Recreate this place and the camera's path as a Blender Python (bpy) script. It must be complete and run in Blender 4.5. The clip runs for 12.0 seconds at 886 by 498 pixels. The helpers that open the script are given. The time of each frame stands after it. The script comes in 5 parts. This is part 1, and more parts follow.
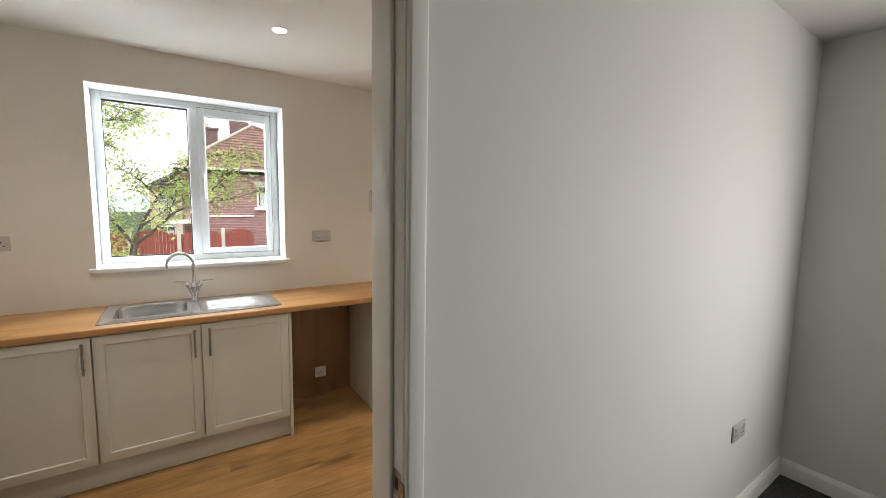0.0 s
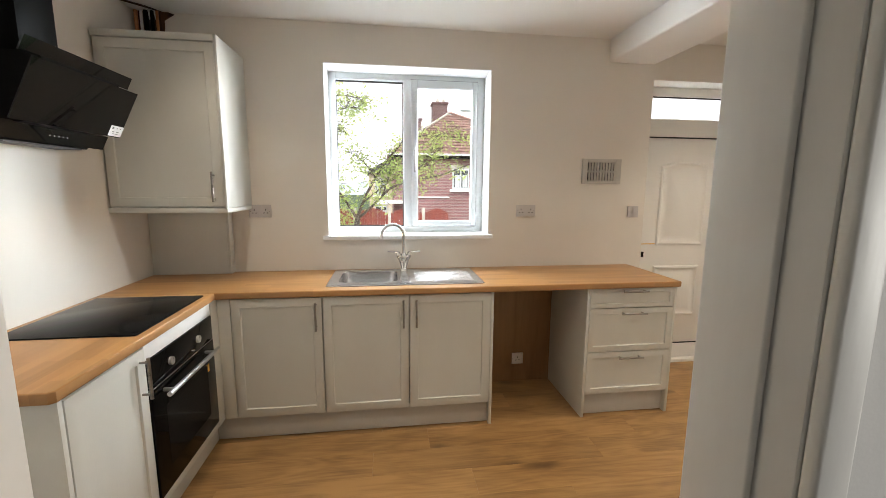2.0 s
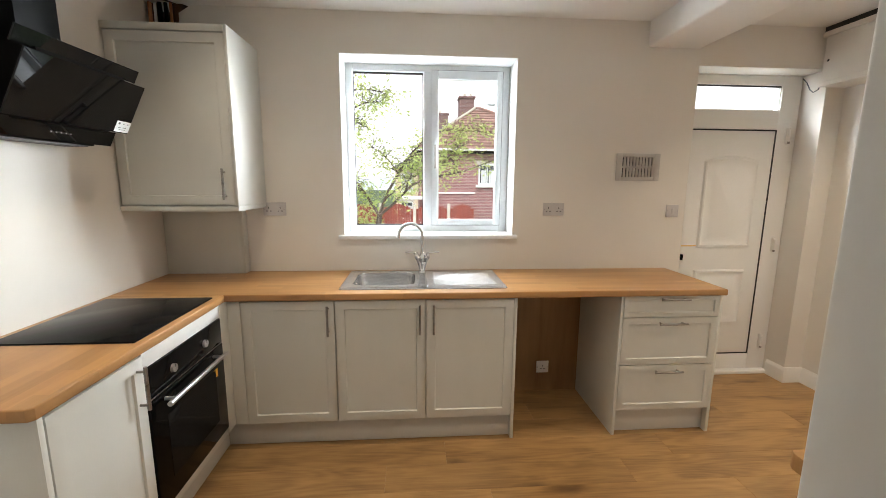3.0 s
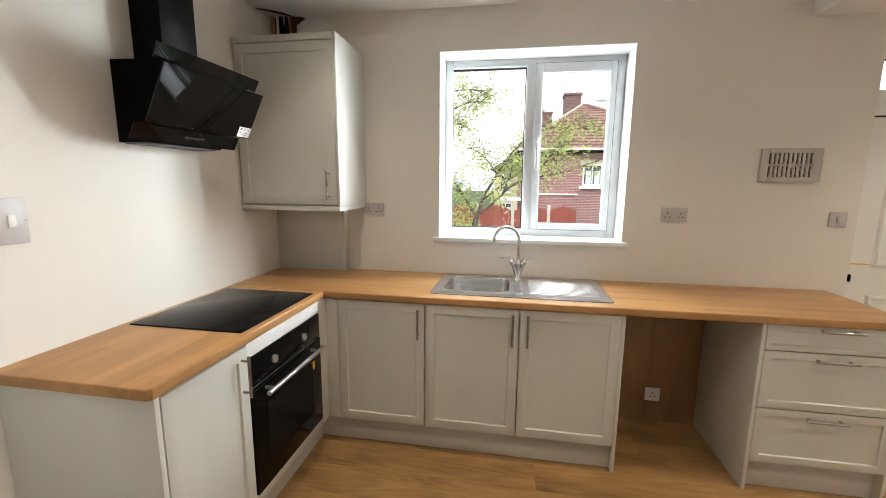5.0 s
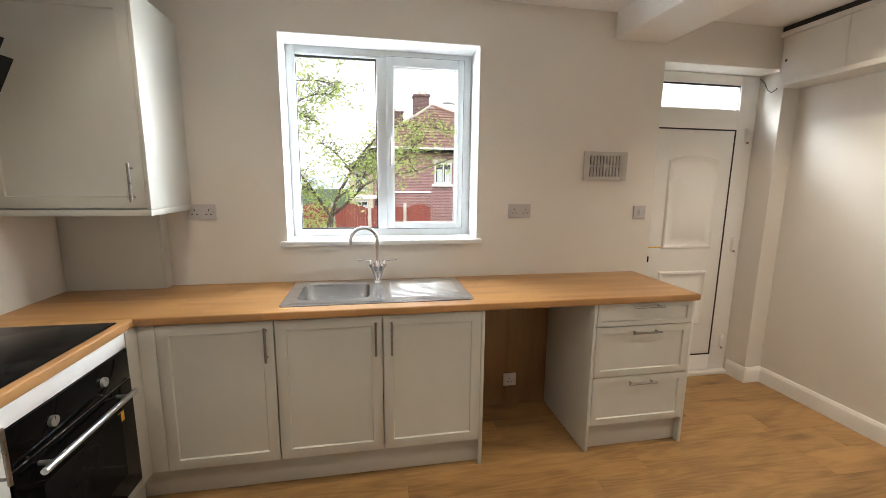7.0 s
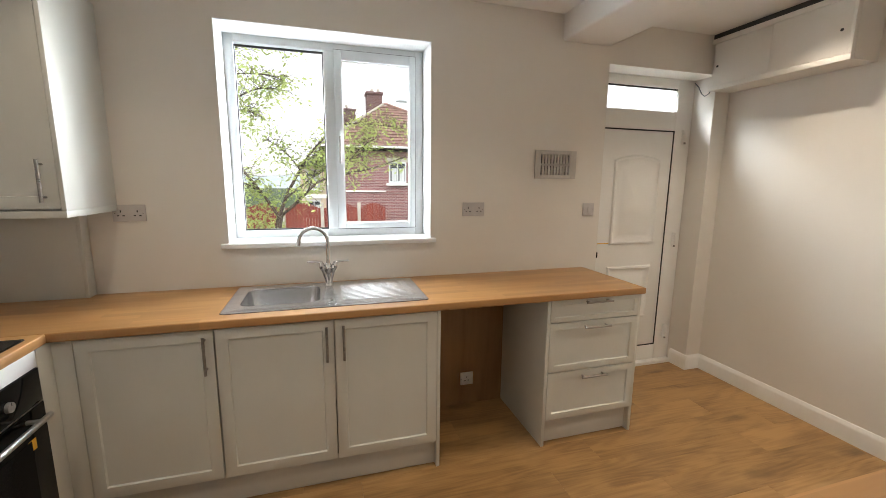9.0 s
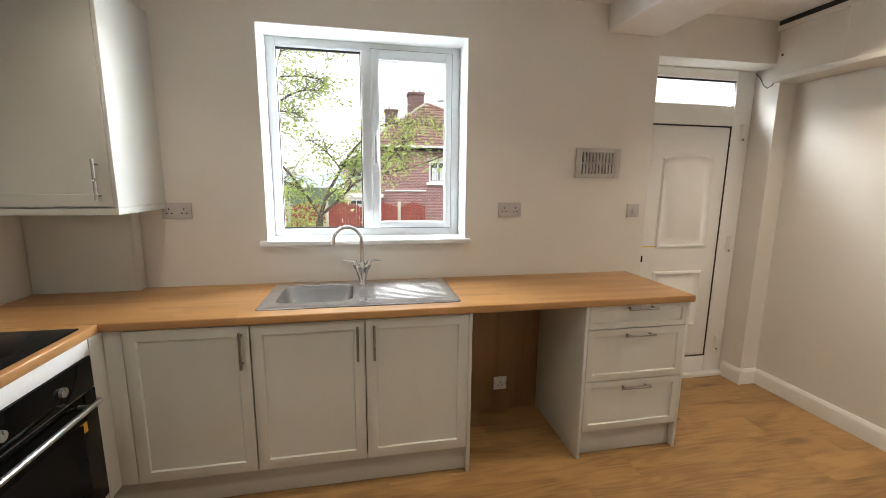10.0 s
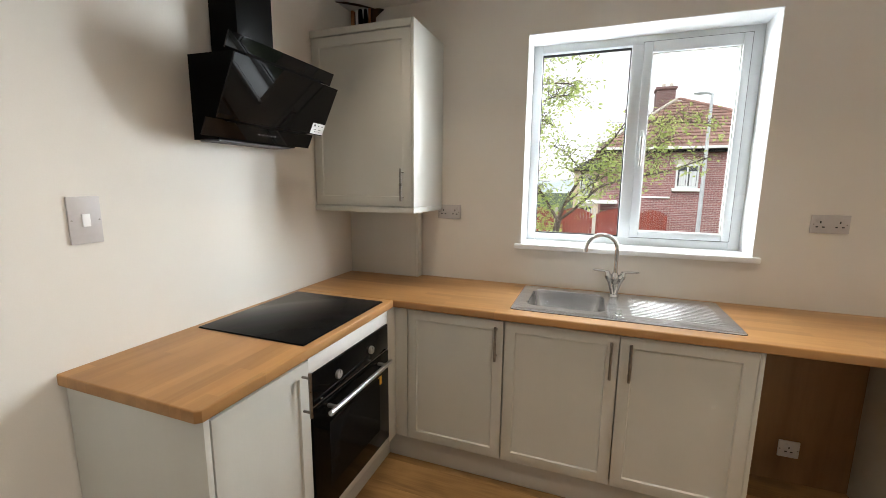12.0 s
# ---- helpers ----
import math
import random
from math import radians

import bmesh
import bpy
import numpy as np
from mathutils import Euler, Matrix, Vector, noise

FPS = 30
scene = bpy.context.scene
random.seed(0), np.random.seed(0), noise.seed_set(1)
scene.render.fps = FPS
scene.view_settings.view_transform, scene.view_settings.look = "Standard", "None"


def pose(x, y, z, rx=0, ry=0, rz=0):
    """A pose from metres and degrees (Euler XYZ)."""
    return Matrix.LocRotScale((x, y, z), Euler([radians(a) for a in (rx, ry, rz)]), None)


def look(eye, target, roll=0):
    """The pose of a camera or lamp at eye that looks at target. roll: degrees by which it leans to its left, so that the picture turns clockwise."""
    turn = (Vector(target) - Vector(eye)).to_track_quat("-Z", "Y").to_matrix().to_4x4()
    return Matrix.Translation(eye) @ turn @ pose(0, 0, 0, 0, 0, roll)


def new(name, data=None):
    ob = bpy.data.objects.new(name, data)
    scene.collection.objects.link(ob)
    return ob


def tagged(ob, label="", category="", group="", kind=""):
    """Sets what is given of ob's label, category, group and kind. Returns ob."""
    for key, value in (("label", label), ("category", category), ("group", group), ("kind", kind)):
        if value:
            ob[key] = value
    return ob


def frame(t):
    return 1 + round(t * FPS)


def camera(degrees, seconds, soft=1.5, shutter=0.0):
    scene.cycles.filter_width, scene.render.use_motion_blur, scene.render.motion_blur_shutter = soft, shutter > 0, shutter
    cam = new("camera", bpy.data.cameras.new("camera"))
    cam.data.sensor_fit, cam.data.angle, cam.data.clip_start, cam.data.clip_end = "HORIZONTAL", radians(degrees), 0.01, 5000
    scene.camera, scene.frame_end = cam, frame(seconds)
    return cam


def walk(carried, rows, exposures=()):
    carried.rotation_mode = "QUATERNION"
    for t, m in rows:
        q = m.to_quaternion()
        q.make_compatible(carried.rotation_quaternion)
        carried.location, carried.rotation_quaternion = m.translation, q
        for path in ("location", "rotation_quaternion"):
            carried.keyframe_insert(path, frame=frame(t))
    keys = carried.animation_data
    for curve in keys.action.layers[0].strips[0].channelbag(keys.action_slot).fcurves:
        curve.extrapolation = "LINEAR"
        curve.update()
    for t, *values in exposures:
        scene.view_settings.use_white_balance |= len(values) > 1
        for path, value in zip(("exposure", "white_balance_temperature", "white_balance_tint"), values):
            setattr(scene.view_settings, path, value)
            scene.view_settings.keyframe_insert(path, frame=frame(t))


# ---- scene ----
cam = camera(94.9, 12.0, soft=0.6)
PATH = [
    (0, (1.555, -3.327, 1.575), (2.646, -1.663, 1.369), 0.9),
    (0.5, (1.525, -3.24, 1.543), (2.331, -1.421, 1.341), 0.6),
    (1, (1.537, -3.142, 1.523), (2.043, -1.221, 1.293), 0.5),
    (1.5, (1.557, -3.038, 1.502), (1.882, -1.083, 1.233), 0.5),
    (2, (1.53, -2.913, 1.489), (1.797, -0.953, 1.191), 0.4),
    (2.5, (1.528, -2.821, 1.503), (1.769, -0.862, 1.179), 0.4),
    (3, (1.586, -2.752, 1.501), (1.726, -0.783, 1.18), 0.4),
    (3.5, (1.622, -2.723, 1.499), (1.558, -0.75, 1.18), 0.4),
    (5.5, (1.588, -2.578, 1.503), (1.251, -0.633, 1.182), 0.5),
    (6, (1.592, -2.528, 1.5), (1.451, -0.559, 1.175), 0.5),
    (6.5, (1.604, -2.502, 1.512), (1.741, -0.534, 1.18), 0.5),
    (7, (1.596, -2.486, 1.502), (1.948, -0.544, 1.178), 0.6),
    (7.5, (1.585, -2.48, 1.508), (2.026, -0.556, 1.181), 0.8),
    (9.5, (1.642, -2.429, 1.495), (2.212, -0.54, 1.17), 0.5),
    (10, (1.661, -2.41, 1.496), (2.033, -0.473, 1.166), 0.6),
    (10.5, (1.646, -2.4, 1.484), (1.768, -0.43, 1.162), 0.6),
    (11, (1.597, -2.399, 1.489), (1.429, -0.433, 1.165), 0.6),
    (11.5, (1.571, -2.405, 1.493), (1.129, -0.481, 1.175), 0.6),
    (12, (1.499, -2.389, 1.493), (0.824, -0.533, 1.177), 0.6),
]
walk(cam, [(t, look(eye, target, roll)) for t, eye, target, roll in PATH], exposures=[(0.0, 1.36), (0.6, 1.34), (1.5, 1.52), (2.5, 1.52), (5.5, 1.5), (7.5, 1.40), (9.5, 1.29), (10.5, 1.40), (11.5, 1.38), (12.0, 1.27)])

# ---- light ----
world = bpy.data.worlds.new("overcast_sky")
scene.world = world
world.use_nodes = True
wn, wl = world.node_tree.nodes, world.node_tree.links
sky = wn.new("ShaderNodeTexSky")
sky.sky_type, sky.sun_disc = "NISHITA", False
sky.sun_elevation, sky.sun_rotation = radians(48), radians(200)
sky.air_density, sky.dust_density = 1.0, 1.5
hsv = wn.new("ShaderNodeHueSaturation")
hsv.inputs["Saturation"].default_value = 0.16
wl.new(sky.outputs[0], hsv.inputs["Color"])
wl.new(hsv.outputs[0], wn["Background"].inputs["Color"])
wn["Background"].inputs["Strength"].default_value = 0.15

sun = new("sun", bpy.data.lights.new("sun", "SUN"))
sun.data.energy, sun.data.angle, sun.data.color = 0.6, radians(20), (1.0, 0.96, 0.9)
sun.matrix_world = look((-6, -14, 18), (0, 0, 0))

CEIL = 2.55
DOWNLIGHTS = [(0.80, -0.81, 10), (2.085, -0.81, 10), (3.99, -0.79, 28), (0.80, -1.78, 13), (2.085, -1.78, 19), (3.99, -1.78, 26)]
for lx, ly, watts in DOWNLIGHTS:
    lamp = new("downlight_beam", bpy.data.lights.new("downlight_beam", "SPOT"))
    lamp.data.energy, lamp.data.color = watts, (1.0, 0.86, 0.705)
    lamp.data.spot_size, lamp.data.spot_blend, lamp.data.shadow_soft_size = radians(115), 0.9, 0.035
    lamp.matrix_world = look((lx, ly, CEIL - 0.012), (lx, ly, 0))


def sky_fill_panel(name, w, h, eye, target, watts, color=(0.88, 0.95, 1.0)):
    data = bpy.data.lights.new(name, "AREA")
    data.shape, data.size, data.size_y, data.energy, data.color = "RECTANGLE", w, h, watts, color
    ob = new(name, data)
    ob.matrix_world = look(eye, target)
    return ob


# added lamps above and beside the view out, boosting the sky's light indoors
sky_fill_panel("window_sky_fill_top", 1.2, 0.9, (1.69, 0.80, 2.95), (1.69, -0.6, 1.3), 24)
sky_fill_panel("window_sky_fill_side", 1.0, 1.3, (3.05, 1.05, 2.0), (1.2, -0.15, 1.50), 80)
sky_fill_panel("window_sky_fill_side", 1.0, 1.3, (0.33, 1.05, 2.0), (2.2, -0.15, 1.55), 52)
sky_fill_panel("transom_sky_fill", 0.7, 0.5, (3.45, 0.85, 2.80), (4.2, -0.3, 1.7), 34)
# fill lamp in an unseen hall window, assumed from light along the partition
sky_fill_panel("hall_window_sky_fill", 1.4, 1.2, (4.68, -4.1, 1.45), (0, -3.75, 0.6), 18, (1.0, 0.97, 0.92))


# ---- materials ----
def nodes(m):
    m.use_nodes = True
    return m.node_tree.nodes, m.node_tree.links


def surface(name, c1, c2, rough=0.5, metal=0.0, scale=4.0, stretch=(1, 1, 1), fine=60.0, bump=0.05, spread=(0.35, 0.65), vary=0.0, rough_var=0.08, coat=0.0, spec=0.5):
    """Two tones mixed by noise at a large and a fine scale, with relief from the fine one."""
    m = bpy.data.materials.new(name)
    n, l = nodes(m)
    bsdf = n["Principled BSDF"]
    geo, mapping = n.new("ShaderNodeNewGeometry"), n.new("ShaderNodeMapping")
    mapping.inputs["Scale"].default_value = stretch
    l.new(geo.outputs["Position"], mapping.inputs["Vector"])
    big, small = n.new("ShaderNodeTexNoise"), n.new("ShaderNodeTexNoise")
    for tex, s in ((big, scale), (small, fine)):
        tex.inputs["Scale"].default_value, tex.inputs["Detail"].default_value = s, 4
        l.new(mapping.outputs[0], tex.inputs["Vector"])
    add = n.new("ShaderNodeMath")
    add.operation = "MULTIPLY_ADD"
    l.new(small.outputs["Fac"], add.inputs[0])
    add.inputs[1].default_value = 0.35
    l.new(big.outputs["Fac"], add.inputs[2])
    ramp = n.new("ShaderNodeMapRange")
    ramp.inputs["From Min"].default_value, ramp.inputs["From Max"].default_value = spread[0] + 0.17, spread[1] + 0.17
    l.new(add.outputs[0], ramp.inputs["Value"])
    mix = n.new("ShaderNodeMix")
    mix.data_type = "RGBA"
    mix.inputs["A"].default_value, mix.inputs["B"].default_value = (*c1, 1), (*c2, 1)
    l.new(ramp.outputs[0], mix.inputs["Factor"])
    colour = mix.outputs["Result"]
    if vary:
        info, hs, rng = n.new("ShaderNodeObjectInfo"), n.new("ShaderNodeHueSaturation"), n.new("ShaderNodeMapRange")
        rng.inputs["To Min"].default_value, rng.inputs["To Max"].default_value = 1 - vary, 1 + vary
        l.new(info.outputs["Random"], rng.inputs["Value"])
        l.new(rng.outputs[0], hs.inputs["Value"])
        l.new(colour, hs.inputs["Color"])
        colour = hs.outputs[0]
    l.new(colour, bsdf.inputs["Base Color"])
    rr = n.new("ShaderNodeMapRange")
    rr.inputs["To Min"].default_value, rr.inputs["To Max"].default_value = max(rough - rough_var, 0.02), min(rough + rough_var, 1)
    l.new(big.outputs["Fac"], rr.inputs["Value"])
    l.new(rr.outputs[0], bsdf.inputs["Roughness"])
    bsdf.inputs["Metallic"].default_value = metal
    bsdf.inputs["Coat Weight"].default_value = coat
    bsdf.inputs["Specular IOR Level"].default_value = spec
    if bump:
        b = n.new("ShaderNodeBump")
        b.inputs["Strength"].default_value, b.inputs["Distance"].default_value = bump, 0.004
        l.new(small.outputs["Fac"], b.inputs["Height"])
        l.new(b.outputs[0], bsdf.inputs["Normal"])
    return m


def oak(name, light, dark, along="x", rough=0.42, staves=None, vary=0.0, seed=0.0, knots=False, span=(0.44, 0.84), patch=(0.6, 4.8)):
    """Oak grain that runs along one axis; staves=(length, width) gives glued blocks."""
    m = bpy.data.materials.new(name)
    n, l = nodes(m)
    bsdf = n["Principled BSDF"]
    geo, mapping = n.new("ShaderNodeNewGeometry"), n.new("ShaderNodeMapping")
    mapping.inputs["Rotation"].default_value = (0, 0, radians(90) if along == "y" else 0)
    if along == "z":
        mapping.inputs["Rotation"].default_value = (0, radians(90), 0)
    mapping.inputs["Location"].default_value = (seed, seed * 0.7, seed * 0.3)
    l.new(geo.outputs["Position"], mapping.inputs["Vector"])
    vec = mapping.outputs[0]
    info = n.new("ShaderNodeObjectInfo")
    if vary:
        shift, comb = n.new("ShaderNodeVectorMath"), n.new("ShaderNodeCombineXYZ")
        mul = n.new("ShaderNodeMath")
        mul.operation = "MULTIPLY"
        mul.inputs[1].default_value = 37.0
        l.new(info.outputs["Random"], mul.inputs[0])
        l.new(mul.outputs[0], comb.inputs[0])
        l.new(mul.outputs[0], comb.inputs[2])
        l.new(vec, shift.inputs[0])
        l.new(comb.outputs[0], shift.inputs[1])
        vec = shift.outputs[0]
    stretch = n.new("ShaderNodeMapping")
    stretch.inputs["Scale"].default_value = (1.6, 22, 22)
    l.new(vec, stretch.inputs["Vector"])
    grain, broad = n.new("ShaderNodeTexNoise"), n.new("ShaderNodeTexNoise")
    grain.inputs["Scale"].default_value, grain.inputs["Detail"].default_value, grain.inputs["Distortion"].default_value = 2.2, 6, 0.6
    l.new(stretch.outputs[0], grain.inputs["Vector"])
    wide = n.new("ShaderNodeMapping")
    wide.inputs["Scale"].default_value = (patch[0], patch[1], patch[1])
    l.new(vec, wide.inputs["Vector"])
    broad.inputs["Scale"].default_value, broad.inputs["Detail"].default_value, broad.inputs["Distortion"].default_value = 1.5, 4, 1.2
    l.new(wide.outputs[0], broad.inputs["Vector"])
    add = n.new("ShaderNodeMath")
    add.operation = "MULTIPLY_ADD"
    add.inputs[1].default_value = 0.22
    l.new(grain.outputs["Fac"], add.inputs[0])
    l.new(broad.outputs["Fac"], add.inputs[2])
    rng = n.new("ShaderNodeMapRange")
    rng.inputs["From Min"].default_value, rng.inputs["From Max"].default_value = span
    l.new(add.outputs[0], rng.inputs["Value"])
    mix = n.new("ShaderNodeMix")
    mix.data_type = "RGBA"
    mix.inputs["A"].default_value, mix.inputs["B"].default_value = (*light, 1), (*dark, 1)
    l.new(rng.outputs[0], mix.inputs["Factor"])
    colour = mix.outputs["Result"]
    if knots:
        kmap, vor = n.new("ShaderNodeMapping"), n.new("ShaderNodeTexVoronoi")
        kmap.inputs["Scale"].default_value = (1.1, 3.2, 3.2)
        l.new(vec, kmap.inputs["Vector"])
        l.new(kmap.outputs[0], vor.inputs["Vector"])
        vor.inputs["Scale"].default_value = 1.0
        kr, km = n.new("ShaderNodeMapRange"), n.new("ShaderNodeMix")
        kr.inputs["From Min"].default_value, kr.inputs["From Max"].default_value = 0.02, 0.17
        kr.inputs["To Min"].default_value, kr.inputs["To Max"].default_value = 0.75, 0.0
        l.new(vor.outputs["Distance"], kr.inputs["Value"])
        km.data_type = "RGBA"
        km.inputs["B"].default_value = (dark[0] * 0.45, dark[1] * 0.4, dark[2] * 0.35, 1)
        l.new(kr.outputs[0], km.inputs["Factor"])
        l.new(colour, km.inputs["A"])
        colour = km.outputs["Result"]
    hs, hr = n.new("ShaderNodeHueSaturation"), n.new("ShaderNodeMapRange")
    if staves:
        brick = n.new("ShaderNodeTexBrick")
        brick.inputs["Color1"].default_value, brick.inputs["Color2"].default_value = (0, 0, 0, 1), (1, 1, 1, 1)
        brick.inputs["Scale"].default_value, brick.inputs["Mortar Size"].default_value = 1.0, 0.0
        brick.inputs["Brick Width"].default_value, brick.inputs["Row Height"].default_value = staves
        brick.offset, brick.offset_frequency = 0.37, 2
        l.new(mapping.outputs[0], brick.inputs["Vector"])
        l.new(brick.outputs["Color"], hr.inputs["Value"])
        hr.inputs["To Min"].default_value, hr.inputs["To Max"].default_value = 0.87, 1.09
    else:
        l.new(info.outputs["Random"], hr.inputs["Value"])
        hr.inputs["To Min"].default_value, hr.inputs["To Max"].default_value = 1 - vary, 1 + vary
    l.new(hr.outputs[0], hs.inputs["Value"])
    l.new(colour, hs.inputs["Color"])
    l.new(hs.outputs[0], bsdf.inputs["Base Color"])
    bsdf.inputs["Roughness"].default_value = rough
    b = n.new("ShaderNodeBump")
    b.inputs["Strength"].default_value, b.inputs["Distance"].default_value = 0.12, 0.002
    l.new(grain.outputs["Fac"], b.inputs["Height"])
    l.new(b.outputs[0], bsdf.inputs["Normal"])
    return m


def laminate(name, light, dark, knot):
    """Oak-print floor board: soft tonal patches, cathedral rings, fine pores and scattered knots along x."""
    m = bpy.data.materials.new(name)
    n, l = nodes(m)
    bsdf = n["Principled BSDF"]
    geo, info = n.new("ShaderNodeNewGeometry"), n.new("ShaderNodeObjectInfo")
    mul, comb, shift = n.new("ShaderNodeMath"), n.new("ShaderNodeCombineXYZ"), n.new("ShaderNodeVectorMath")
    mul.operation, mul.inputs[1].default_value = "MULTIPLY", 37.0
    l.new(info.outputs["Random"], mul.inputs[0])
    l.new(mul.outputs[0], comb.inputs[0])
    l.new(mul.outputs[0], comb.inputs[2])
    l.new(geo.outputs["Position"], shift.inputs[0])
    l.new(comb.outputs[0], shift.inputs[1])

    def tone(scale, detail, distort=0.0):
        mp, tex = n.new("ShaderNodeMapping"), n.new("ShaderNodeTexNoise")
        mp.inputs["Scale"].default_value = scale
        l.new(shift.outputs[0], mp.inputs["Vector"])
        l.new(mp.outputs[0], tex.inputs["Vector"])
        tex.inputs["Scale"].default_value, tex.inputs["Detail"].default_value, tex.inputs["Distortion"].default_value = 1.0, detail, distort
        return tex.outputs["Fac"]

    def calc(op, a, b, c=None):
        node = n.new("ShaderNodeMath")
        node.operation = op
        for k, v in enumerate((a, b, c)):
            if v is None:
                continue
            if isinstance(v, (int, float)):
                node.inputs[k].default_value = v
            else:
                l.new(v, node.inputs[k])
        return node.outputs[0]

    patch, figure, pore = tone((2.3, 6.5, 6.5), 3, 0.5), tone((0.9, 6.0, 6.0), 1.5), tone((5, 120, 120), 4)
    rings = calc("SINE", calc("MULTIPLY", figure, 75.0), 0.0)
    value = calc("MULTIPLY_ADD", rings, 0.05, patch)
    value = calc("MULTIPLY_ADD", pore, 0.34, value)
    rng = n.new("ShaderNodeMapRange")
    rng.inputs["From Min"].default_value, rng.inputs["From Max"].default_value = 0.52, 0.92
    l.new(value, rng.inputs["Value"])
    mix = n.new("ShaderNodeMix")
    mix.data_type = "RGBA"
    mix.inputs["A"].default_value, mix.inputs["B"].default_value = (*light, 1), (*dark, 1)
    l.new(rng.outputs[0], mix.inputs["Factor"])
    kmap, vor, wob = n.new("ShaderNodeMapping"), n.new("ShaderNodeTexVoronoi"), tone((9, 22, 22), 3)
    kmap.inputs["Scale"].default_value = (1.5, 4.6, 4.6)
    l.new(shift.outputs[0], kmap.inputs["Vector"])
    l.new(kmap.outputs[0], vor.inputs["Vector"])
    vor.inputs["Scale"].default_value = 1.0
    kr, km = n.new("ShaderNodeMapRange"), n.new("ShaderNodeMix")
    kr.inputs["From Min"].default_value, kr.inputs["From Max"].default_value = 0.11, 0.33
    kr.inputs["To Min"].default_value, kr.inputs["To Max"].default_value = 0.85, 0.0
    l.new(calc("MULTIPLY_ADD", wob, 0.22, vor.outputs["Distance"]), kr.inputs["Value"])
    km.data_type = "RGBA"
    km.inputs["B"].default_value = (*knot, 1)
    l.new(kr.outputs[0], km.inputs["Factor"])
    l.new(mix.outputs["Result"], km.inputs["A"])
    hs, hr = n.new("ShaderNodeHueSaturation"), n.new("ShaderNodeMapRange")
    l.new(info.outputs["Random"], hr.inputs["Value"])
    hr.inputs["To Min"].default_value, hr.inputs["To Max"].default_value = 0.90, 1.08
    l.new(hr.outputs[0], hs.inputs["Value"])
    l.new(km.outputs["Result"], hs.inputs["Color"])
    l.new(hs.outputs[0], bsdf.inputs["Base Color"])
    rough = n.new("ShaderNodeMapRange")
    rough.inputs["To Min"].default_value, rough.inputs["To Max"].default_value = 0.28, 0.44
    l.new(pore, rough.inputs["Value"])
    l.new(rough.outputs[0], bsdf.inputs["Roughness"])
    b = n.new("ShaderNodeBump")
    b.inputs["Strength"].default_value, b.inputs["Distance"].default_value = 0.15, 0.001
    l.new(pore, b.inputs["Height"])
    l.new(b.outputs[0], bsdf.inputs["Normal"])
    return m


def glowing(name, color, strength):
    m = bpy.data.materials.new(name)
    n, l = nodes(m)
    e = n.new("ShaderNodeEmission")
    e.inputs["Color"].default_value, e.inputs["Strength"].default_value = (*color, 1), strength
    l.new(e.outputs[0], n["Material Output"].inputs["Surface"])
    return m


def clear_glass(name):
    m = bpy.data.materials.new(name)
    n, l = nodes(m)
    b = n["Principled BSDF"]
    b.inputs["Transmission Weight"].default_value, b.inputs["Roughness"].default_value, b.inputs["IOR"].default_value = 1.0, 0.0, 1.45
    b.inputs["Base Color"].default_value = (0.98, 1.0, 0.99, 1)
    return m


def brickwork(name, c1, c2, mortar, width=0.225, height=0.075):
    m = bpy.data.materials.new(name)
    n, l = nodes(m)
    bsdf = n["Principled BSDF"]
    geo, mapping, brick = n.new("ShaderNodeNewGeometry"), n.new("ShaderNodeMapping"), n.new("ShaderNodeTexBrick")
    mapping.inputs["Rotation"].default_value = (radians(90), 0, 0)
    l.new(geo.outputs["Position"], mapping.inputs["Vector"])
    l.new(mapping.outputs[0], brick.inputs["Vector"])
    brick.inputs["Color1"].default_value, brick.inputs["Color2"].default_value, brick.inputs["Mortar"].default_value = (*c1, 1), (*c2, 1), (*mortar, 1)
    brick.inputs["Scale"].default_value, brick.inputs["Mortar Size"].default_value = 1.0, 0.010
    brick.inputs["Brick Width"].default_value, brick.inputs["Row Height"].default_value = width, height
    tex, hs, rng = n.new("ShaderNodeTexNoise"), n.new("ShaderNodeHueSaturation"), n.new("ShaderNodeMapRange")
    tex.inputs["Scale"].default_value = 0.8
    l.new(geo.outputs["Position"], tex.inputs["Vector"])
    rng.inputs["To Min"].default_value, rng.inputs["To Max"].default_value = 0.7, 1.3
    l.new(tex.outputs["Fac"], rng.inputs["Value"])
    l.new(rng.outputs[0], hs.inputs["Value"])
    l.new(brick.outputs["Color"], hs.inputs["Color"])
    l.new(hs.outputs[0], bsdf.inputs["Base Color"])
    bsdf.inputs["Roughness"].default_value = 0.9
    bump = n.new("ShaderNodeBump")
    bump.inputs["Distance"].default_value = 0.01
    l.new(brick.outputs["Fac"], bump.inputs["Height"])
    bump.invert = True
    l.new(bump.outputs[0], bsdf.inputs["Normal"])
    return m


WALL = surface("cream_emulsion", (0.70, 0.662, 0.602), (0.73, 0.695, 0.636), 0.75, scale=1.2, fine=220, bump=0.06)
HALLWALL = surface("white_emulsion", (0.71, 0.70, 0.675), (0.74, 0.73, 0.71), 0.7, scale=0.9, fine=220, bump=0.06)
CEILING = surface("ceiling_emulsion", (0.74, 0.716, 0.676), (0.77, 0.75, 0.715), 0.8, scale=1.5, fine=160, bump=0.08)
REVEAL = surface("white_gloss_reveal", (0.77, 0.78, 0.78), (0.80, 0.81, 0.81), 0.4, scale=3, fine=120, bump=0.03)
GLOSS = surface("white_gloss_woodwork", (0.78, 0.765, 0.73), (0.82, 0.81, 0.775), 0.42, scale=5, stretch=(1, 1, 0.25), fine=45, bump=0.12)
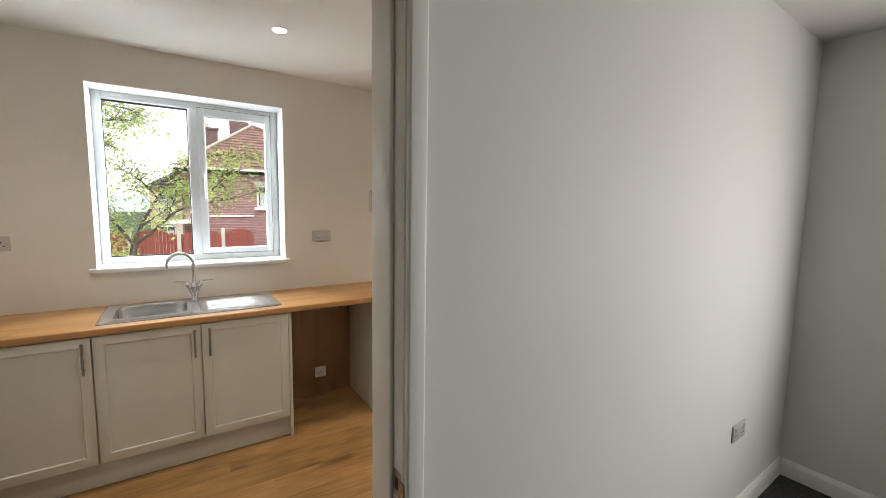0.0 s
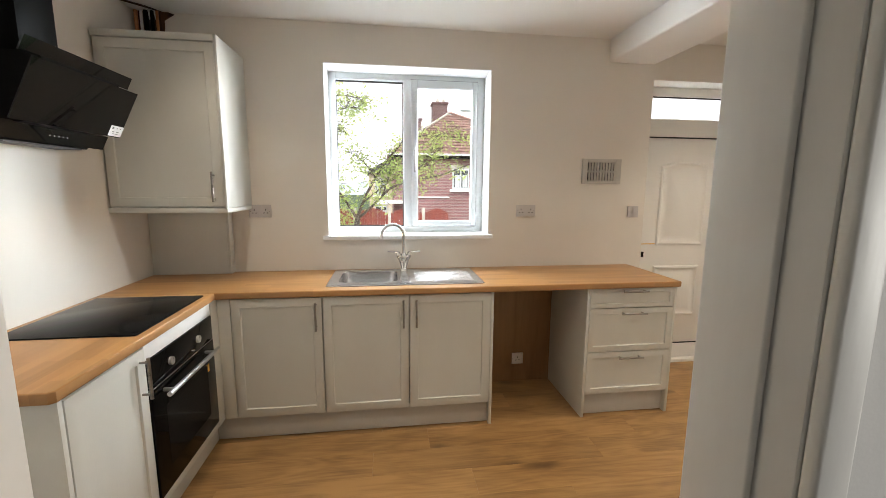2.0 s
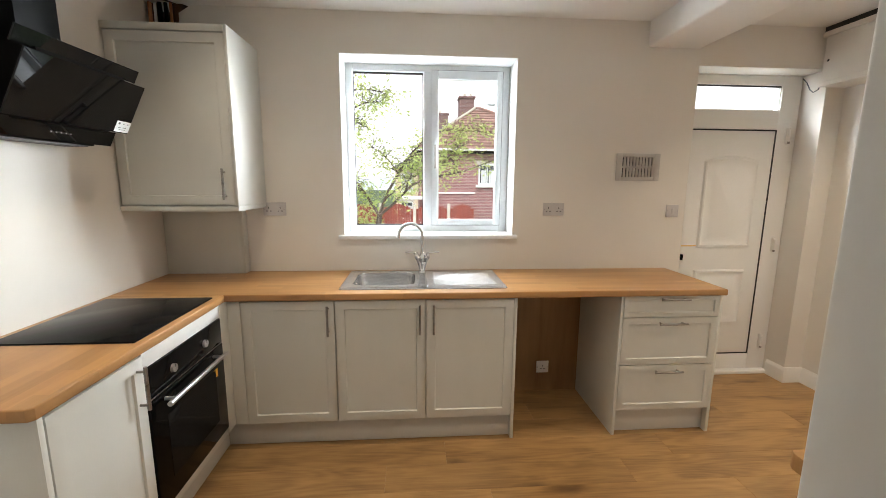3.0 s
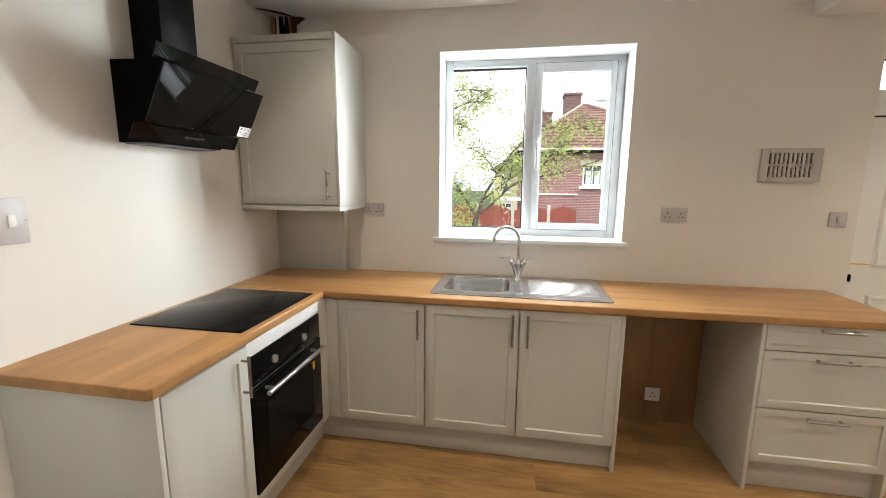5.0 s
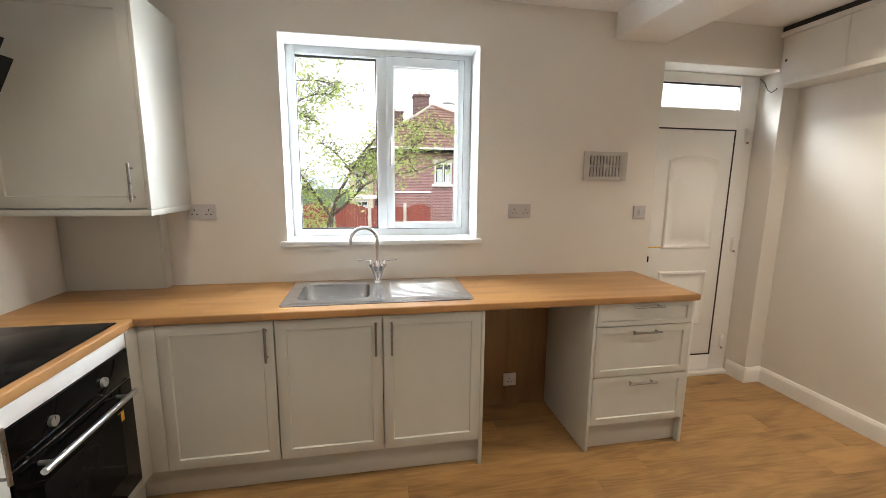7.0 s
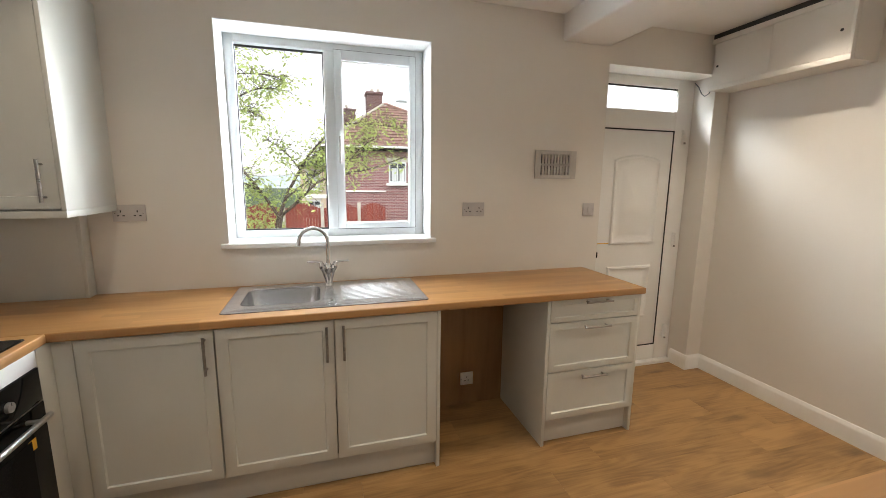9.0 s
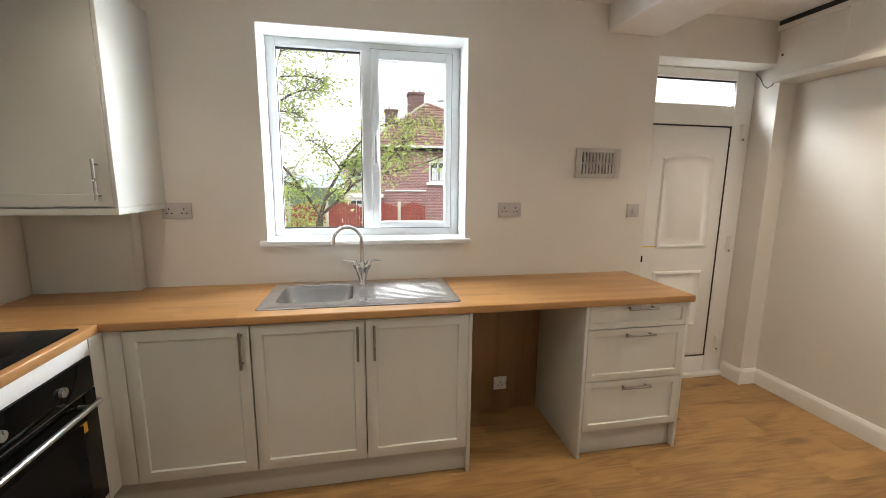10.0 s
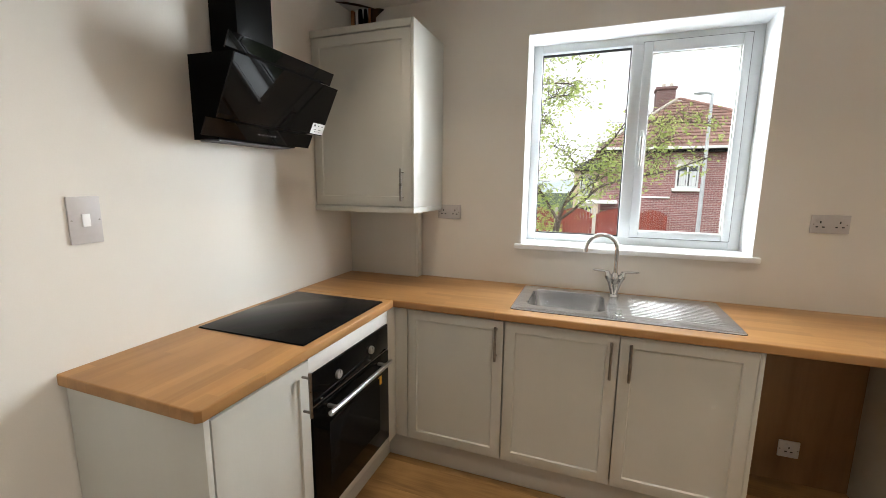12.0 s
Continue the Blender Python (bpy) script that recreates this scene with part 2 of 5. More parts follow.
UPVC = surface("white_upvc", (0.61, 0.63, 0.64), (0.64, 0.66, 0.67), 0.25, scale=2, fine=90, bump=0.0)
UPVC_DOOR = surface("white_upvc_door", (0.80, 0.79, 0.75), (0.83, 0.82, 0.79), 0.32, scale=2, fine=90, bump=0.02)
# rubber seals, and the shade painted into the gap round the sash
GASKET_GAP = surface("black_rubber_and_gap_shade", (0.012, 0.012, 0.014), (0.02, 0.02, 0.022), 0.6, bump=0)
UNIT = surface("dove_grey_foil", (0.575, 0.572, 0.525), (0.59, 0.587, 0.54), 0.42, scale=3, stretch=(3, 3, 0.6), fine=60, bump=0.03)
PLINTH = surface("dove_grey_board", (0.52, 0.505, 0.465), (0.55, 0.535, 0.495), 0.5, scale=3, stretch=(1, 1, 5), fine=50, bump=0.05)
CARCASS = surface("grey_melamine", (0.50, 0.495, 0.46), (0.55, 0.545, 0.51), 0.5, scale=4, stretch=(6, 6, 0.5), fine=40, bump=0.04)
SINKSTEEL = surface("polished_sink_steel", (0.58, 0.58, 0.585), (0.70, 0.70, 0.705), 0.24, 1.0, scale=3, stretch=(1, 8, 1), fine=60, bump=0.0, rough_var=0.05)
STEEL = surface("brushed_steel", (0.52, 0.52, 0.515), (0.63, 0.63, 0.625), 0.33, 1.0, scale=6, stretch=(1, 30, 1), fine=80, bump=0.004, rough_var=0.03)
NICKEL = surface("brushed_nickel", (0.26, 0.245, 0.225), (0.34, 0.32, 0.295), 0.30, 1.0, scale=8, stretch=(1, 1, 8), fine=80, bump=0.02)
CHROME = surface("chrome", (0.72, 0.73, 0.74), (0.78, 0.79, 0.80), 0.07, 1.0, bump=0, rough_var=0.02)
BLACKGLASS = surface("black_glass", (0.002, 0.002, 0.0022), (0.003, 0.003, 0.0032), 0.03, bump=0, rough_var=0.01, spec=0.10)
HOODGLASS = surface("polished_hood_glass", (0.002, 0.002, 0.0022), (0.003, 0.003, 0.0032), 0.02, bump=0, rough_var=0.01, spec=0.24)
HOBGLASS = surface("ceramic_hob_glass", (0.008, 0.008, 0.0085), (0.012, 0.012, 0.0125), 0.10, scale=3, fine=200, bump=0.0, rough_var=0.03, spec=0.06)
BLACKMETAL = surface("black_enamel", (0.003, 0.003, 0.003), (0.005, 0.005, 0.005), 0.38, bump=0.02, spec=0.05)
WHITEPANEL = surface("white_filler_panel", (0.76, 0.76, 0.74), (0.80, 0.80, 0.78), 0.35, scale=3, fine=80, bump=0.02)
PLASTIC = surface("pale_grey_plastic", (0.48, 0.45, 0.44), (0.53, 0.50, 0.49), 0.38, scale=6, fine=60, bump=0.02)
WHITEPLASTIC = surface("white_plastic", (0.78, 0.77, 0.75), (0.82, 0.81, 0.79), 0.35, scale=6, bump=0.0)
VENTGREY = surface("grey_vent_plastic", (0.47, 0.445, 0.41), (0.53, 0.505, 0.47), 0.5, scale=6, bump=0.03)
# near-black standing for shade in slots, holes and the cupboard gap; also knob pointers
SLOT_AND_SHADE = surface("slot_mark_and_gap_shade", (0.02, 0.02, 0.02), (0.03, 0.03, 0.03), 0.6, bump=0)
YELLOW = surface("yellow_sticker", (0.80, 0.42, 0.02), (0.85, 0.48, 0.04), 0.5, bump=0)
LABEL = surface("white_paper_label", (0.72, 0.72, 0.72), (0.78, 0.78, 0.78), 0.6, bump=0)
INK = surface("label_ink", (0.08, 0.08, 0.09), (0.14, 0.14, 0.15), 0.6, bump=0)
WORKTOP = oak("oak_block_worktop", (0.45, 0.245, 0.092), (0.335, 0.166, 0.058), "x", 0.34, (0.42, 0.043))
WORKTOP_Y = oak("oak_block_worktop_return", (0.45, 0.245, 0.092), (0.335, 0.166, 0.058), "y", 0.34, (0.42, 0.043), seed=3.0)
FLOORING = laminate("oak_laminate_floor", (0.405, 0.235, 0.091), (0.205, 0.108, 0.039), (0.070, 0.033, 0.013))
OAKBOARD = oak("oak_board", (0.34, 0.195, 0.085), (0.20, 0.105, 0.042), "z", 0.5, seed=1.0, knots=True)
CARPET = surface("charcoal_carpet", (0.016, 0.016, 0.018), (0.045, 0.045, 0.05), 0.95, scale=60, fine=400, bump=0.8)
COPPER = surface("copper_pipe", (0.40, 0.16, 0.07), (0.55, 0.26, 0.12), 0.4, 0.9, bump=0.05)
# brown staining mixed with near-black for the shade inside the hole
STAIN_AND_SHADE = surface("stain_and_hole_shade", (0.012, 0.007, 0.005), (0.10, 0.045, 0.02), 0.9, scale=14, stretch=(1, 1, 0.25), fine=60, bump=0.3)
LAMPGLOW = glowing("downlight_glow", (1.0, 0.86, 0.68), 6)
GLASS = clear_glass("window_glass")
BRASS = surface("worn_latch_steel", (0.35, 0.31, 0.26), (0.48, 0.44, 0.38), 0.38, 1.0, scale=30, bump=0.1)
BRICK = brickwork("red_brick", (0.20, 0.075, 0.078), (0.32, 0.135, 0.13), (0.42, 0.33, 0.32))
STACKBRICK = brickwork("sooty_chimney_brick", (0.11, 0.055, 0.055), (0.18, 0.09, 0.085), (0.24, 0.19, 0.18))
CREAM = surface("cream_render", (0.62, 0.50, 0.36), (0.70, 0.60, 0.46), 0.9, scale=0.8, fine=20, bump=0.1)
ROOFTILE = surface("clay_roof_tile", (0.20, 0.115, 0.095), (0.32, 0.19, 0.16), 0.85, scale=2.5, fine=18, bump=0.2)
DARKTILE = surface("slate_roof", (0.055, 0.05, 0.05), (0.09, 0.08, 0.078), 0.8, scale=2.5, fine=18, bump=0.2)
FENCERED = surface("red_stained_fence", (0.19, 0.036, 0.026), (0.26, 0.055, 0.036), 0.8, scale=2, stretch=(6, 6, 1), fine=12, bump=0.2, vary=0.1)
CONCRETE = surface("concrete_post", (0.42, 0.38, 0.33), (0.52, 0.48, 0.42), 0.9, scale=3, fine=30, bump=0.2)
GRASS = surface("grass", (0.035, 0.06, 0.018), (0.075, 0.11, 0.035), 0.95, scale=1.5, fine=14, bump=0.6)
BARK = surface("bark", (0.04, 0.027, 0.02), (0.095, 0.065, 0.047), 0.9, scale=12, fine=40, bump=0.6)
LEAF = surface("leaf_green", (0.20, 0.27, 0.08), (0.42, 0.46, 0.17), 0.5, scale=2.6, fine=18, bump=0)
n, l = LEAF.node_tree.nodes, LEAF.node_tree.links
through_light, both = n.new("ShaderNodeBsdfTranslucent"), n.new("ShaderNodeMixShader")
through_light.inputs["Color"].default_value = (0.55, 0.64, 0.20, 1)
both.inputs["Fac"].default_value = 0.45
l.new(n["Principled BSDF"].outputs[0], both.inputs[1])
l.new(through_light.outputs[0], both.inputs[2])
l.new(both.outputs[0], n["Material Output"].inputs["Surface"])
# distance haze is mixed into the woodland's base colour
HILL = surface("far_woodland_with_haze", (0.38, 0.44, 0.46), (0.48, 0.54, 0.56), 1.0, scale=0.05, fine=0.4, bump=0)
GALV = surface("galvanised_steel", (0.45, 0.47, 0.50), (0.55, 0.57, 0.60), 0.45, 0.3, bump=0.03)
CURTAIN = surface("net_curtain", (0.45, 0.46, 0.47), (0.6, 0.61, 0.62), 0.8, scale=6, stretch=(8, 1, 0.3), bump=0)
DARKROOM = surface("dark_window_glass", (0.03, 0.035, 0.04), (0.06, 0.065, 0.07), 0.1, bump=0)

# ---- building helpers ----
BASE = {}


def thing(name, at, label, category, group="", kind=""):
    """An Empty at a thing's base; its parts are given in world metres."""
    ob = new(name)
    ob.empty_display_size = 0.05
    ob.matrix_basis = Matrix.Translation(at)
    BASE[ob] = ob.matrix_basis.copy()
    return tagged(ob, label, category, group, kind)


def smooth_by_angle(bm, degrees=35):
    for f in bm.faces:
        f.smooth = True
    for e in bm.edges:
        if len(e.link_faces) != 2 or e.calc_face_angle(0) > radians(degrees):
            e.smooth = False


def part(name, bm, material, parent, label=""):
    if parent in BASE:
        bmesh.ops.transform(bm, matrix=BASE[parent].inverted(), verts=bm.verts)
    bmesh.ops.recalc_face_normals(bm, faces=bm.faces)
    smooth_by_angle(bm)
    me = bpy.data.meshes.new(name)
    bm.to_mesh(me)
    bm.free()
    me.materials.append(material)
    ob = new(name, me)
    if parent is not None:
        ob.parent = parent
        BASE[ob] = BASE.get(parent, Matrix())
    if label:
        tagged(ob, label)
    return ob


def solid(name, bm, material, label, category, group="", kind="", at=None):
    """A thing that is one mesh, with its origin at its base."""
    if at is None:
        at = (sum((v.co for v in bm.verts), Vector()) / max(len(bm.verts), 1)).to_tuple()[:2] + (min(v.co.z for v in bm.verts),)
    m = Matrix.Translation(at)
    bmesh.ops.transform(bm, matrix=m.inverted(), verts=bm.verts)
    bmesh.ops.recalc_face_normals(bm, faces=bm.faces)
    smooth_by_angle(bm)
    me = bpy.data.meshes.new(name)
    bm.to_mesh(me)
    bm.free()
    me.materials.append(material)
    ob = new(name, me)
    ob.matrix_basis = m
    BASE[ob] = m.copy()
    return tagged(ob, label, category, group, kind)


def box(x0, x1, y0, y1, z0, z1, bevel=0.0, bm=None, seg=2):
    bm = bm or bmesh.new()
    m = Matrix.LocRotScale(((x0 + x1) / 2, (y0 + y1) / 2, (z0 + z1) / 2), None, (abs(x1 - x0), abs(y1 - y0), abs(z1 - z0)))
    made = bmesh.ops.create_cube(bm, size=1, matrix=m)
    if bevel:
        edges = list({e for v in made["verts"] for e in v.link_edges})
        bmesh.ops.bevel(bm, geom=edges, offset=bevel, segments=seg, profile=0.5, affect="EDGES")
    return bm


def rod(p0, p1, r, r2=None, seg=14, bm=None, bevel=0.0):
    bm = bm or bmesh.new()
    a, b = Vector(p0), Vector(p1)
    m = Matrix.Translation((a + b) / 2) @ (b - a).to_track_quat("Z", "Y").to_matrix().to_4x4()
    bmesh.ops.create_cone(bm, cap_ends=True, segments=seg, radius1=r, radius2=r if r2 is None else r2, depth=(b - a).length, matrix=m)
    return bm


def tube(points, radii, seg=10, bm=None):
    """A round bar along a line of points, with one radius or one for each point."""
    bm = bm or bmesh.new()
    pts = [Vector(p) for p in points]
    if not isinstance(radii, (list, tuple)):
        radii = [radii] * len(pts)
    rings, side = [], None
    for i, p in enumerate(pts):
        d = (pts[min(i + 1, len(pts) - 1)] - pts[max(i - 1, 0)]).normalized()
        if side is None:
            side = d.orthogonal().normalized()
        side = (side - d * side.dot(d)).normalized()
        up = d.cross(side)
        rings.append([bm.verts.new(p + (side * math.cos(a) + up * math.sin(a)) * radii[i]) for a in (2 * math.pi * k / seg for k in range(seg))])
    for a, b in zip(rings, rings[1:]):
        for k in range(seg):
            bm.faces.new((a[k], a[(k + 1) % seg], b[(k + 1) % seg], b[k]))
    bm.faces.new(rings[0][::-1])
    bm.faces.new(rings[-1])
    return bm


def prism(outline, axis, a, b, bm=None):
    """A flat outline of (u, v) pushed from a to b along an axis: x takes (y, z), y takes (x, z), z takes (x, y)."""
    bm = bm or bmesh.new()
    put = {"x": lambda u, v, w: (w, u, v), "y": lambda u, v, w: (u, w, v), "z": lambda u, v, w: (u, v, w)}[axis]
    lo, hi = [bm.verts.new(put(u, v, a)) for u, v in outline], [bm.verts.new(put(u, v, b)) for u, v in outline]
    n = len(outline)
    bm.faces.new(lo)
    bm.faces.new(hi[::-1])
    for k in range(n):
        bm.faces.new((lo[k], hi[k], hi[(k + 1) % n], lo[(k + 1) % n]))
    return bm


def rounded(cx, cy, w, h, r, n=6):
    pts = []
    for qx, qy, a0 in ((1, 1, 0), (-1, 1, 90), (-1, -1, 180), (1, -1, 270)):
        for k in range(n + 1):
            a = radians(a0 + 90 * k / n)
            pts.append((cx + qx * (w / 2 - r) + r * math.cos(a), cy + qy * (h / 2 - r) + r * math.sin(a)))
    return pts


def shaker(w, h, m, rail=0.068, thick=0.019, deep=0.008):
    """A framed door front: width along x, height along z, its face at y = 0 towards -y, then set at the pose m."""
    bm = box(0, w, 0, thick, 0, h)
    front = min(bm.faces, key=lambda f: f.calc_center_median().y)
    bmesh.ops.inset_region(bm, faces=[front], thickness=rail, depth=0)
    bmesh.ops.inset_region(bm, faces=[front], thickness=0.006, depth=-deep)
    outer = [e for e in bm.edges if all(v.co.x in (0, w) or v.co.z in (0, h) for v in e.verts) and e.calc_length() > 0.03]
    bmesh.ops.bevel(bm, geom=outer, offset=0.0018, segments=2, profile=0.5, affect="EDGES")
    bmesh.ops.transform(bm, matrix=m, verts=bm.verts)
    return bm


def bar_handle(length, m, reach=0.032):
    """A straight bar on two posts: along z, standing off towards -y."""
    bm = rod((0, -reach, -length / 2), (0, -reach, length / 2), 0.0062, seg=12)
    for s in (-1, 1):
        rod((0, -reach, s * (length / 2 - 0.019)), (0, 0.001, s * (length / 2 - 0.019)), 0.005, seg=10, bm=bm)
    bmesh.ops.transform(bm, matrix=m, verts=bm.verts)
    return bm


def skirting(name, p0, p1, normal, height=0.118, thick=0.018):
    """A board with a rounded top along the wall from p0 to p1; normal points into the room."""
    a, b, nrm = Vector((*p0, 0)), Vector((*p1, 0)), Vector((*normal, 0))
    prof = [(0, 0), (thick, 0), (thick, height - 0.03), (thick * 0.85, height - 0.018), (thick * 0.5, height - 0.006), (thick * 0.35, height), (0, height)]
    bm = bmesh.new()
    rings = [[bm.verts.new(p + nrm * u + Vector((0, 0, v))) for u, v in prof] for p in (a, b)]
    n = len(prof)
    for k in range(n):
        bm.faces.new((rings[0][k], rings[0][(k + 1) % n], rings[1][(k + 1) % n], rings[1][k]))
    bm.faces.new(rings[0])
    bm.faces.new(rings[1][::-1])
    return solid(name, bm, GLOSS, "white gloss-painted skirting board with rounded top", "skirting", kind="structure")

# ---- structure ----
# kitchen: x 0 to 4.56, y -2.42 to 0; window wall at y = 0, hob wall at x = 0
WIN = (1.117, 2.261, 1.150, 2.302)
DOORWAY = (3.49, 4.42, 2.285)
OUT = 0.305
bm = box(-0.25, WIN[0], 0, OUT, -0.3, 2.75)
box(WIN[0], WIN[1], 0, OUT, -0.3, WIN[2], bm=bm)
box(WIN[0], WIN[1], 0, OUT, WIN[3], 2.75, bm=bm)
box(WIN[1], DOORWAY[0], 0, OUT, -0.3, 2.75, bm=bm)
box(DOORWAY[0], DOORWAY[1], 0, OUT, DOORWAY[2], 2.75, bm=bm)
box(DOORWAY[1], 4.81, 0, OUT, -0.3, 2.75, bm=bm)
bmesh.ops.remove_doubles(bm, verts=bm.verts, dist=1e-5)
solid("wall_north", bm, WALL, "cream-painted plaster wall with window and back door", "wall", kind="structure")
solid("wall_west", box(-0.25, 0, -2.42, 0, -0.3, 2.75), WALL, "cream-painted plaster wall behind the hob", "wall", kind="structure")
solid("wall_east", box(4.56, 4.81, -2.42, 0, -0.3, 2.75), WALL, "cream-painted plaster wall below the high cupboard", "wall", kind="structure")

# wall between kitchen and hall, with the doorway
HALL_Y, KIT_Y = -2.577, -2.445
JL, JR, HEAD = 1.120, 1.946, 2.035


def hall_face(x):
    """The hall side of the partition, a little out of square."""
    return HALL_Y + (x - 1.98) * 0.027


bm = prism([(-2.55, hall_face(-2.55)), (JL - 0.03, hall_face(JL)), (JL - 0.03, KIT_Y), (-2.55, KIT_Y)], "z", -0.3, 2.75)
prism([(JR + 0.03, hall_face(JR)), (4.81, hall_face(4.81)), (4.81, KIT_Y), (JR + 0.03, KIT_Y)], "z", -0.3, 2.75, bm)
box(JL - 0.03, JR + 0.03, HALL_Y, KIT_Y, HEAD + 0.03, 2.75, bm=bm)
solid("wall_south", bm, HALLWALL, "white-painted partition wall with an open doorway", "wall", kind="structure")

# door lining with rebate, stop and architrave
lining = thing("door_frame", (JR, -2.5, 0), "white gloss-painted door lining with worn edges", "door frame", kind="structure")
for x0, x1 in ((JL - 0.03, JL), (JR, JR + 0.03)):
    part("lining_jamb", box(x0, x1, HALL_Y - 0.006, KIT_Y + 0.001, 0, HEAD + 0.03, 0.003), GLOSS, lining)
part("lining_head", box(JL, JR, HALL_Y - 0.006, KIT_Y + 0.001, HEAD, HEAD + 0.03, 0.003), GLOSS, lining)
part("stop", box(JR - 0.011, JR - 0.0005, -2.540, KIT_Y + 0.003, 0, HEAD, 0.004, seg=3), GLOSS, lining)
part("stop", box(JL + 0.0005, JL + 0.011, -2.540, KIT_Y + 0.003, 0, HEAD, 0.004, seg=3), GLOSS, lining)
part("stop", box(JL + 0.011, JR - 0.011, -2.540, KIT_Y + 0.003, HEAD - 0.011, HEAD - 0.0005, 0.004), GLOSS, lining)


def architrave(x0, x1, z0, z1):
    return part("architrave", box(x0, x1, HALL_Y - 0.024, HALL_Y - 0.0065, z0, z1, 0.006, seg=3), GLOSS, lining)


architrave(JR + 0.002, JR + 0.046, 0, HEAD + 0.056)
architrave(JL - 0.046, JL - 0.002, 0, HEAD + 0.056)
architrave(JL - 0.002, JR + 0.002, HEAD + 0.008, HEAD + 0.056)
strike = part("strike_plate", box(JR - 0.0025, JR + 0.001, -2.574, -2.544, 0.925, 0.985, 0.0008), BRASS, lining, "worn steel latch strike plate")
part("latch_hole", box(JR - 0.0032, JR - 0.002, -2.566, -2.552, 0.94, 0.97), SLOT_AND_SHADE, strike)
part("latch_lip", box(JR - 0.003, JR + 0.001, -2.592, -2.5735, 0.938, 0.968, 0.001), BRASS, strike)

# hall behind the camera; unseen south and west walls stand far back, lessening bounce
solid("wall_hall_south", box(-2.55, 4.75, -7.85, -7.6, -0.3, 2.75), HALLWALL, "unseen white-painted wall added to close the hall", "wall", kind="structure")
solid("wall_hall_west", box(-2.55, -2.3, -7.6, -2.72, -0.3, 2.75), HALLWALL, "unseen white-painted wall added to close the hall", "wall", kind="structure")
bm = box(4.56, 4.809, -7.6, -4.85, -0.3, 2.75)
box(4.56, 4.809, -3.35, -2.5, -0.3, 2.75, bm=bm)
box(4.56, 4.809, -4.85, -3.35, -0.3, 0.82, bm=bm)
box(4.56, 4.809, -4.85, -3.35, 2.08, 2.75, bm=bm)
solid("wall_hall_east", bm, HALLWALL, "unseen white-painted wall added to close the hall at the corner", "wall", kind="structure")
solid("ceiling_hall", box(-2.3, 4.56, -7.6, -2.5, 2.50, 2.62), CEILING, "white-painted hall ceiling", "ceiling", kind="structure")
bm = box(-2.3, 4.56, -7.6, -2.51, -0.06, 0.0)
solid("floor_carpet", bm, CARPET, "charcoal grey cut-pile carpet", "carpet", kind="structure")
skirting("baseboard_hall", (JR + 0.048, hall_face(JR)), (4.56, hall_face(4.56)), (0, -1), 0.10)
skirting("baseboard_hall_east", (4.56, hall_face(4.56) - 0.018), (4.56, -7.6), (-1, 0), 0.10)
skirting("baseboard_hall_west", (-2.3, hall_face(-2.3)), (JL - 0.048, hall_face(JL)), (0, -1), 0.10)

# kitchen ceiling and downstand beam
solid("ceiling", box(-0.001, 4.561, KIT_Y, 0, CEIL, CEIL + 0.12), CEILING, "white-painted plaster ceiling with downlights", "ceiling", kind="structure")
bm = box(3.128, 3.49, KIT_Y, -0.001, 2.392, CEIL - 0.001)
low = [e for e in bm.edges if all(v.co.z < 2.4 for v in e.verts) and abs(e.verts[0].co.y - e.verts[1].co.y) > 1]
bmesh.ops.bevel(bm, geom=low, offset=0.014, segments=3, profile=0.5, affect="EDGES")
solid("ceiling_beam", bm, CEILING, "boxed-in plaster ceiling beam painted white", "beam", kind="structure")

# skirting in the kitchen
skirting("baseboard_east", (4.56, -0.018), (4.56, KIT_Y), (-1, 0))
skirting("baseboard_pier", (4.4205, 0), (4.56, 0), (0, -1))
skirting("baseboard_reveal", (4.42, 0.15), (4.42, -0.018), (-1, 0))

# downlights
for lx, ly, watts in DOWNLIGHTS:
    dl = thing("downlight", (lx, ly, CEIL), "small recessed ceiling downlight with white rim, lit", "downlight", "ceiling downlights")
    ring = bmesh.new()
    bmesh.ops.create_cone(ring, cap_ends=False, segments=28, radius1=0.043, radius2=0.034, depth=0.006, matrix=Matrix.Translation((lx, ly, CEIL - 0.004)))
    bmesh.ops.create_cone(ring, cap_ends=False, segments=28, radius1=0.043, radius2=0.043, depth=0.006, matrix=Matrix.Translation((lx, ly, CEIL - 0.003)))
    part("rim", ring, WHITEPLASTIC, dl)
    part("lens", rod((lx, ly, CEIL - 0.006), (lx, ly, CEIL - 0.001), 0.034, seg=28), LAMPGLOW, dl, "glowing warm lens")

# ---- window ----
window = thing("window_1", (1.69, 0.2, WIN[2]), "white plastic casement window with one fixed and one opening light", "window", kind="structure")
FX0, FX1, FZ0, FZ1, FY = WIN[0] + 0.002, WIN[1] - 0.002, WIN[2] - 0.012, WIN[3] - 0.002, 0.205
frame_bars = [(FX0, FX0 + 0.052, FZ0, FZ1), (FX1 - 0.052, FX1, FZ0, FZ1), (FX0 + 0.052, FX1 - 0.052, FZ0, FZ0 + 0.058), (FX0 + 0.052, FX1 - 0.052, FZ1 - 0.044, FZ1), (1.652, 1.715, FZ0 + 0.058, FZ1 - 0.044)]
for x0, x1, z0, z1 in frame_bars:
    part("frame_bar", box(x0, x1, FY, FY + 0.065, z0, z1, 0.003), UPVC, window)
for x0, x1, z0, z1 in ((1.167, 1.175, 1.196, 2.249), (1.6455, 1.6518, 1.196, 2.249), (1.175, 1.6455, 1.1965, 1.204), (1.175, 1.6455, 2.238, 2.249)):
    part("gasket", box(x0, x1, FY + 0.016, FY + 0.03, z0, z1), GASKET_GAP, window, "black rubber glazing gasket")
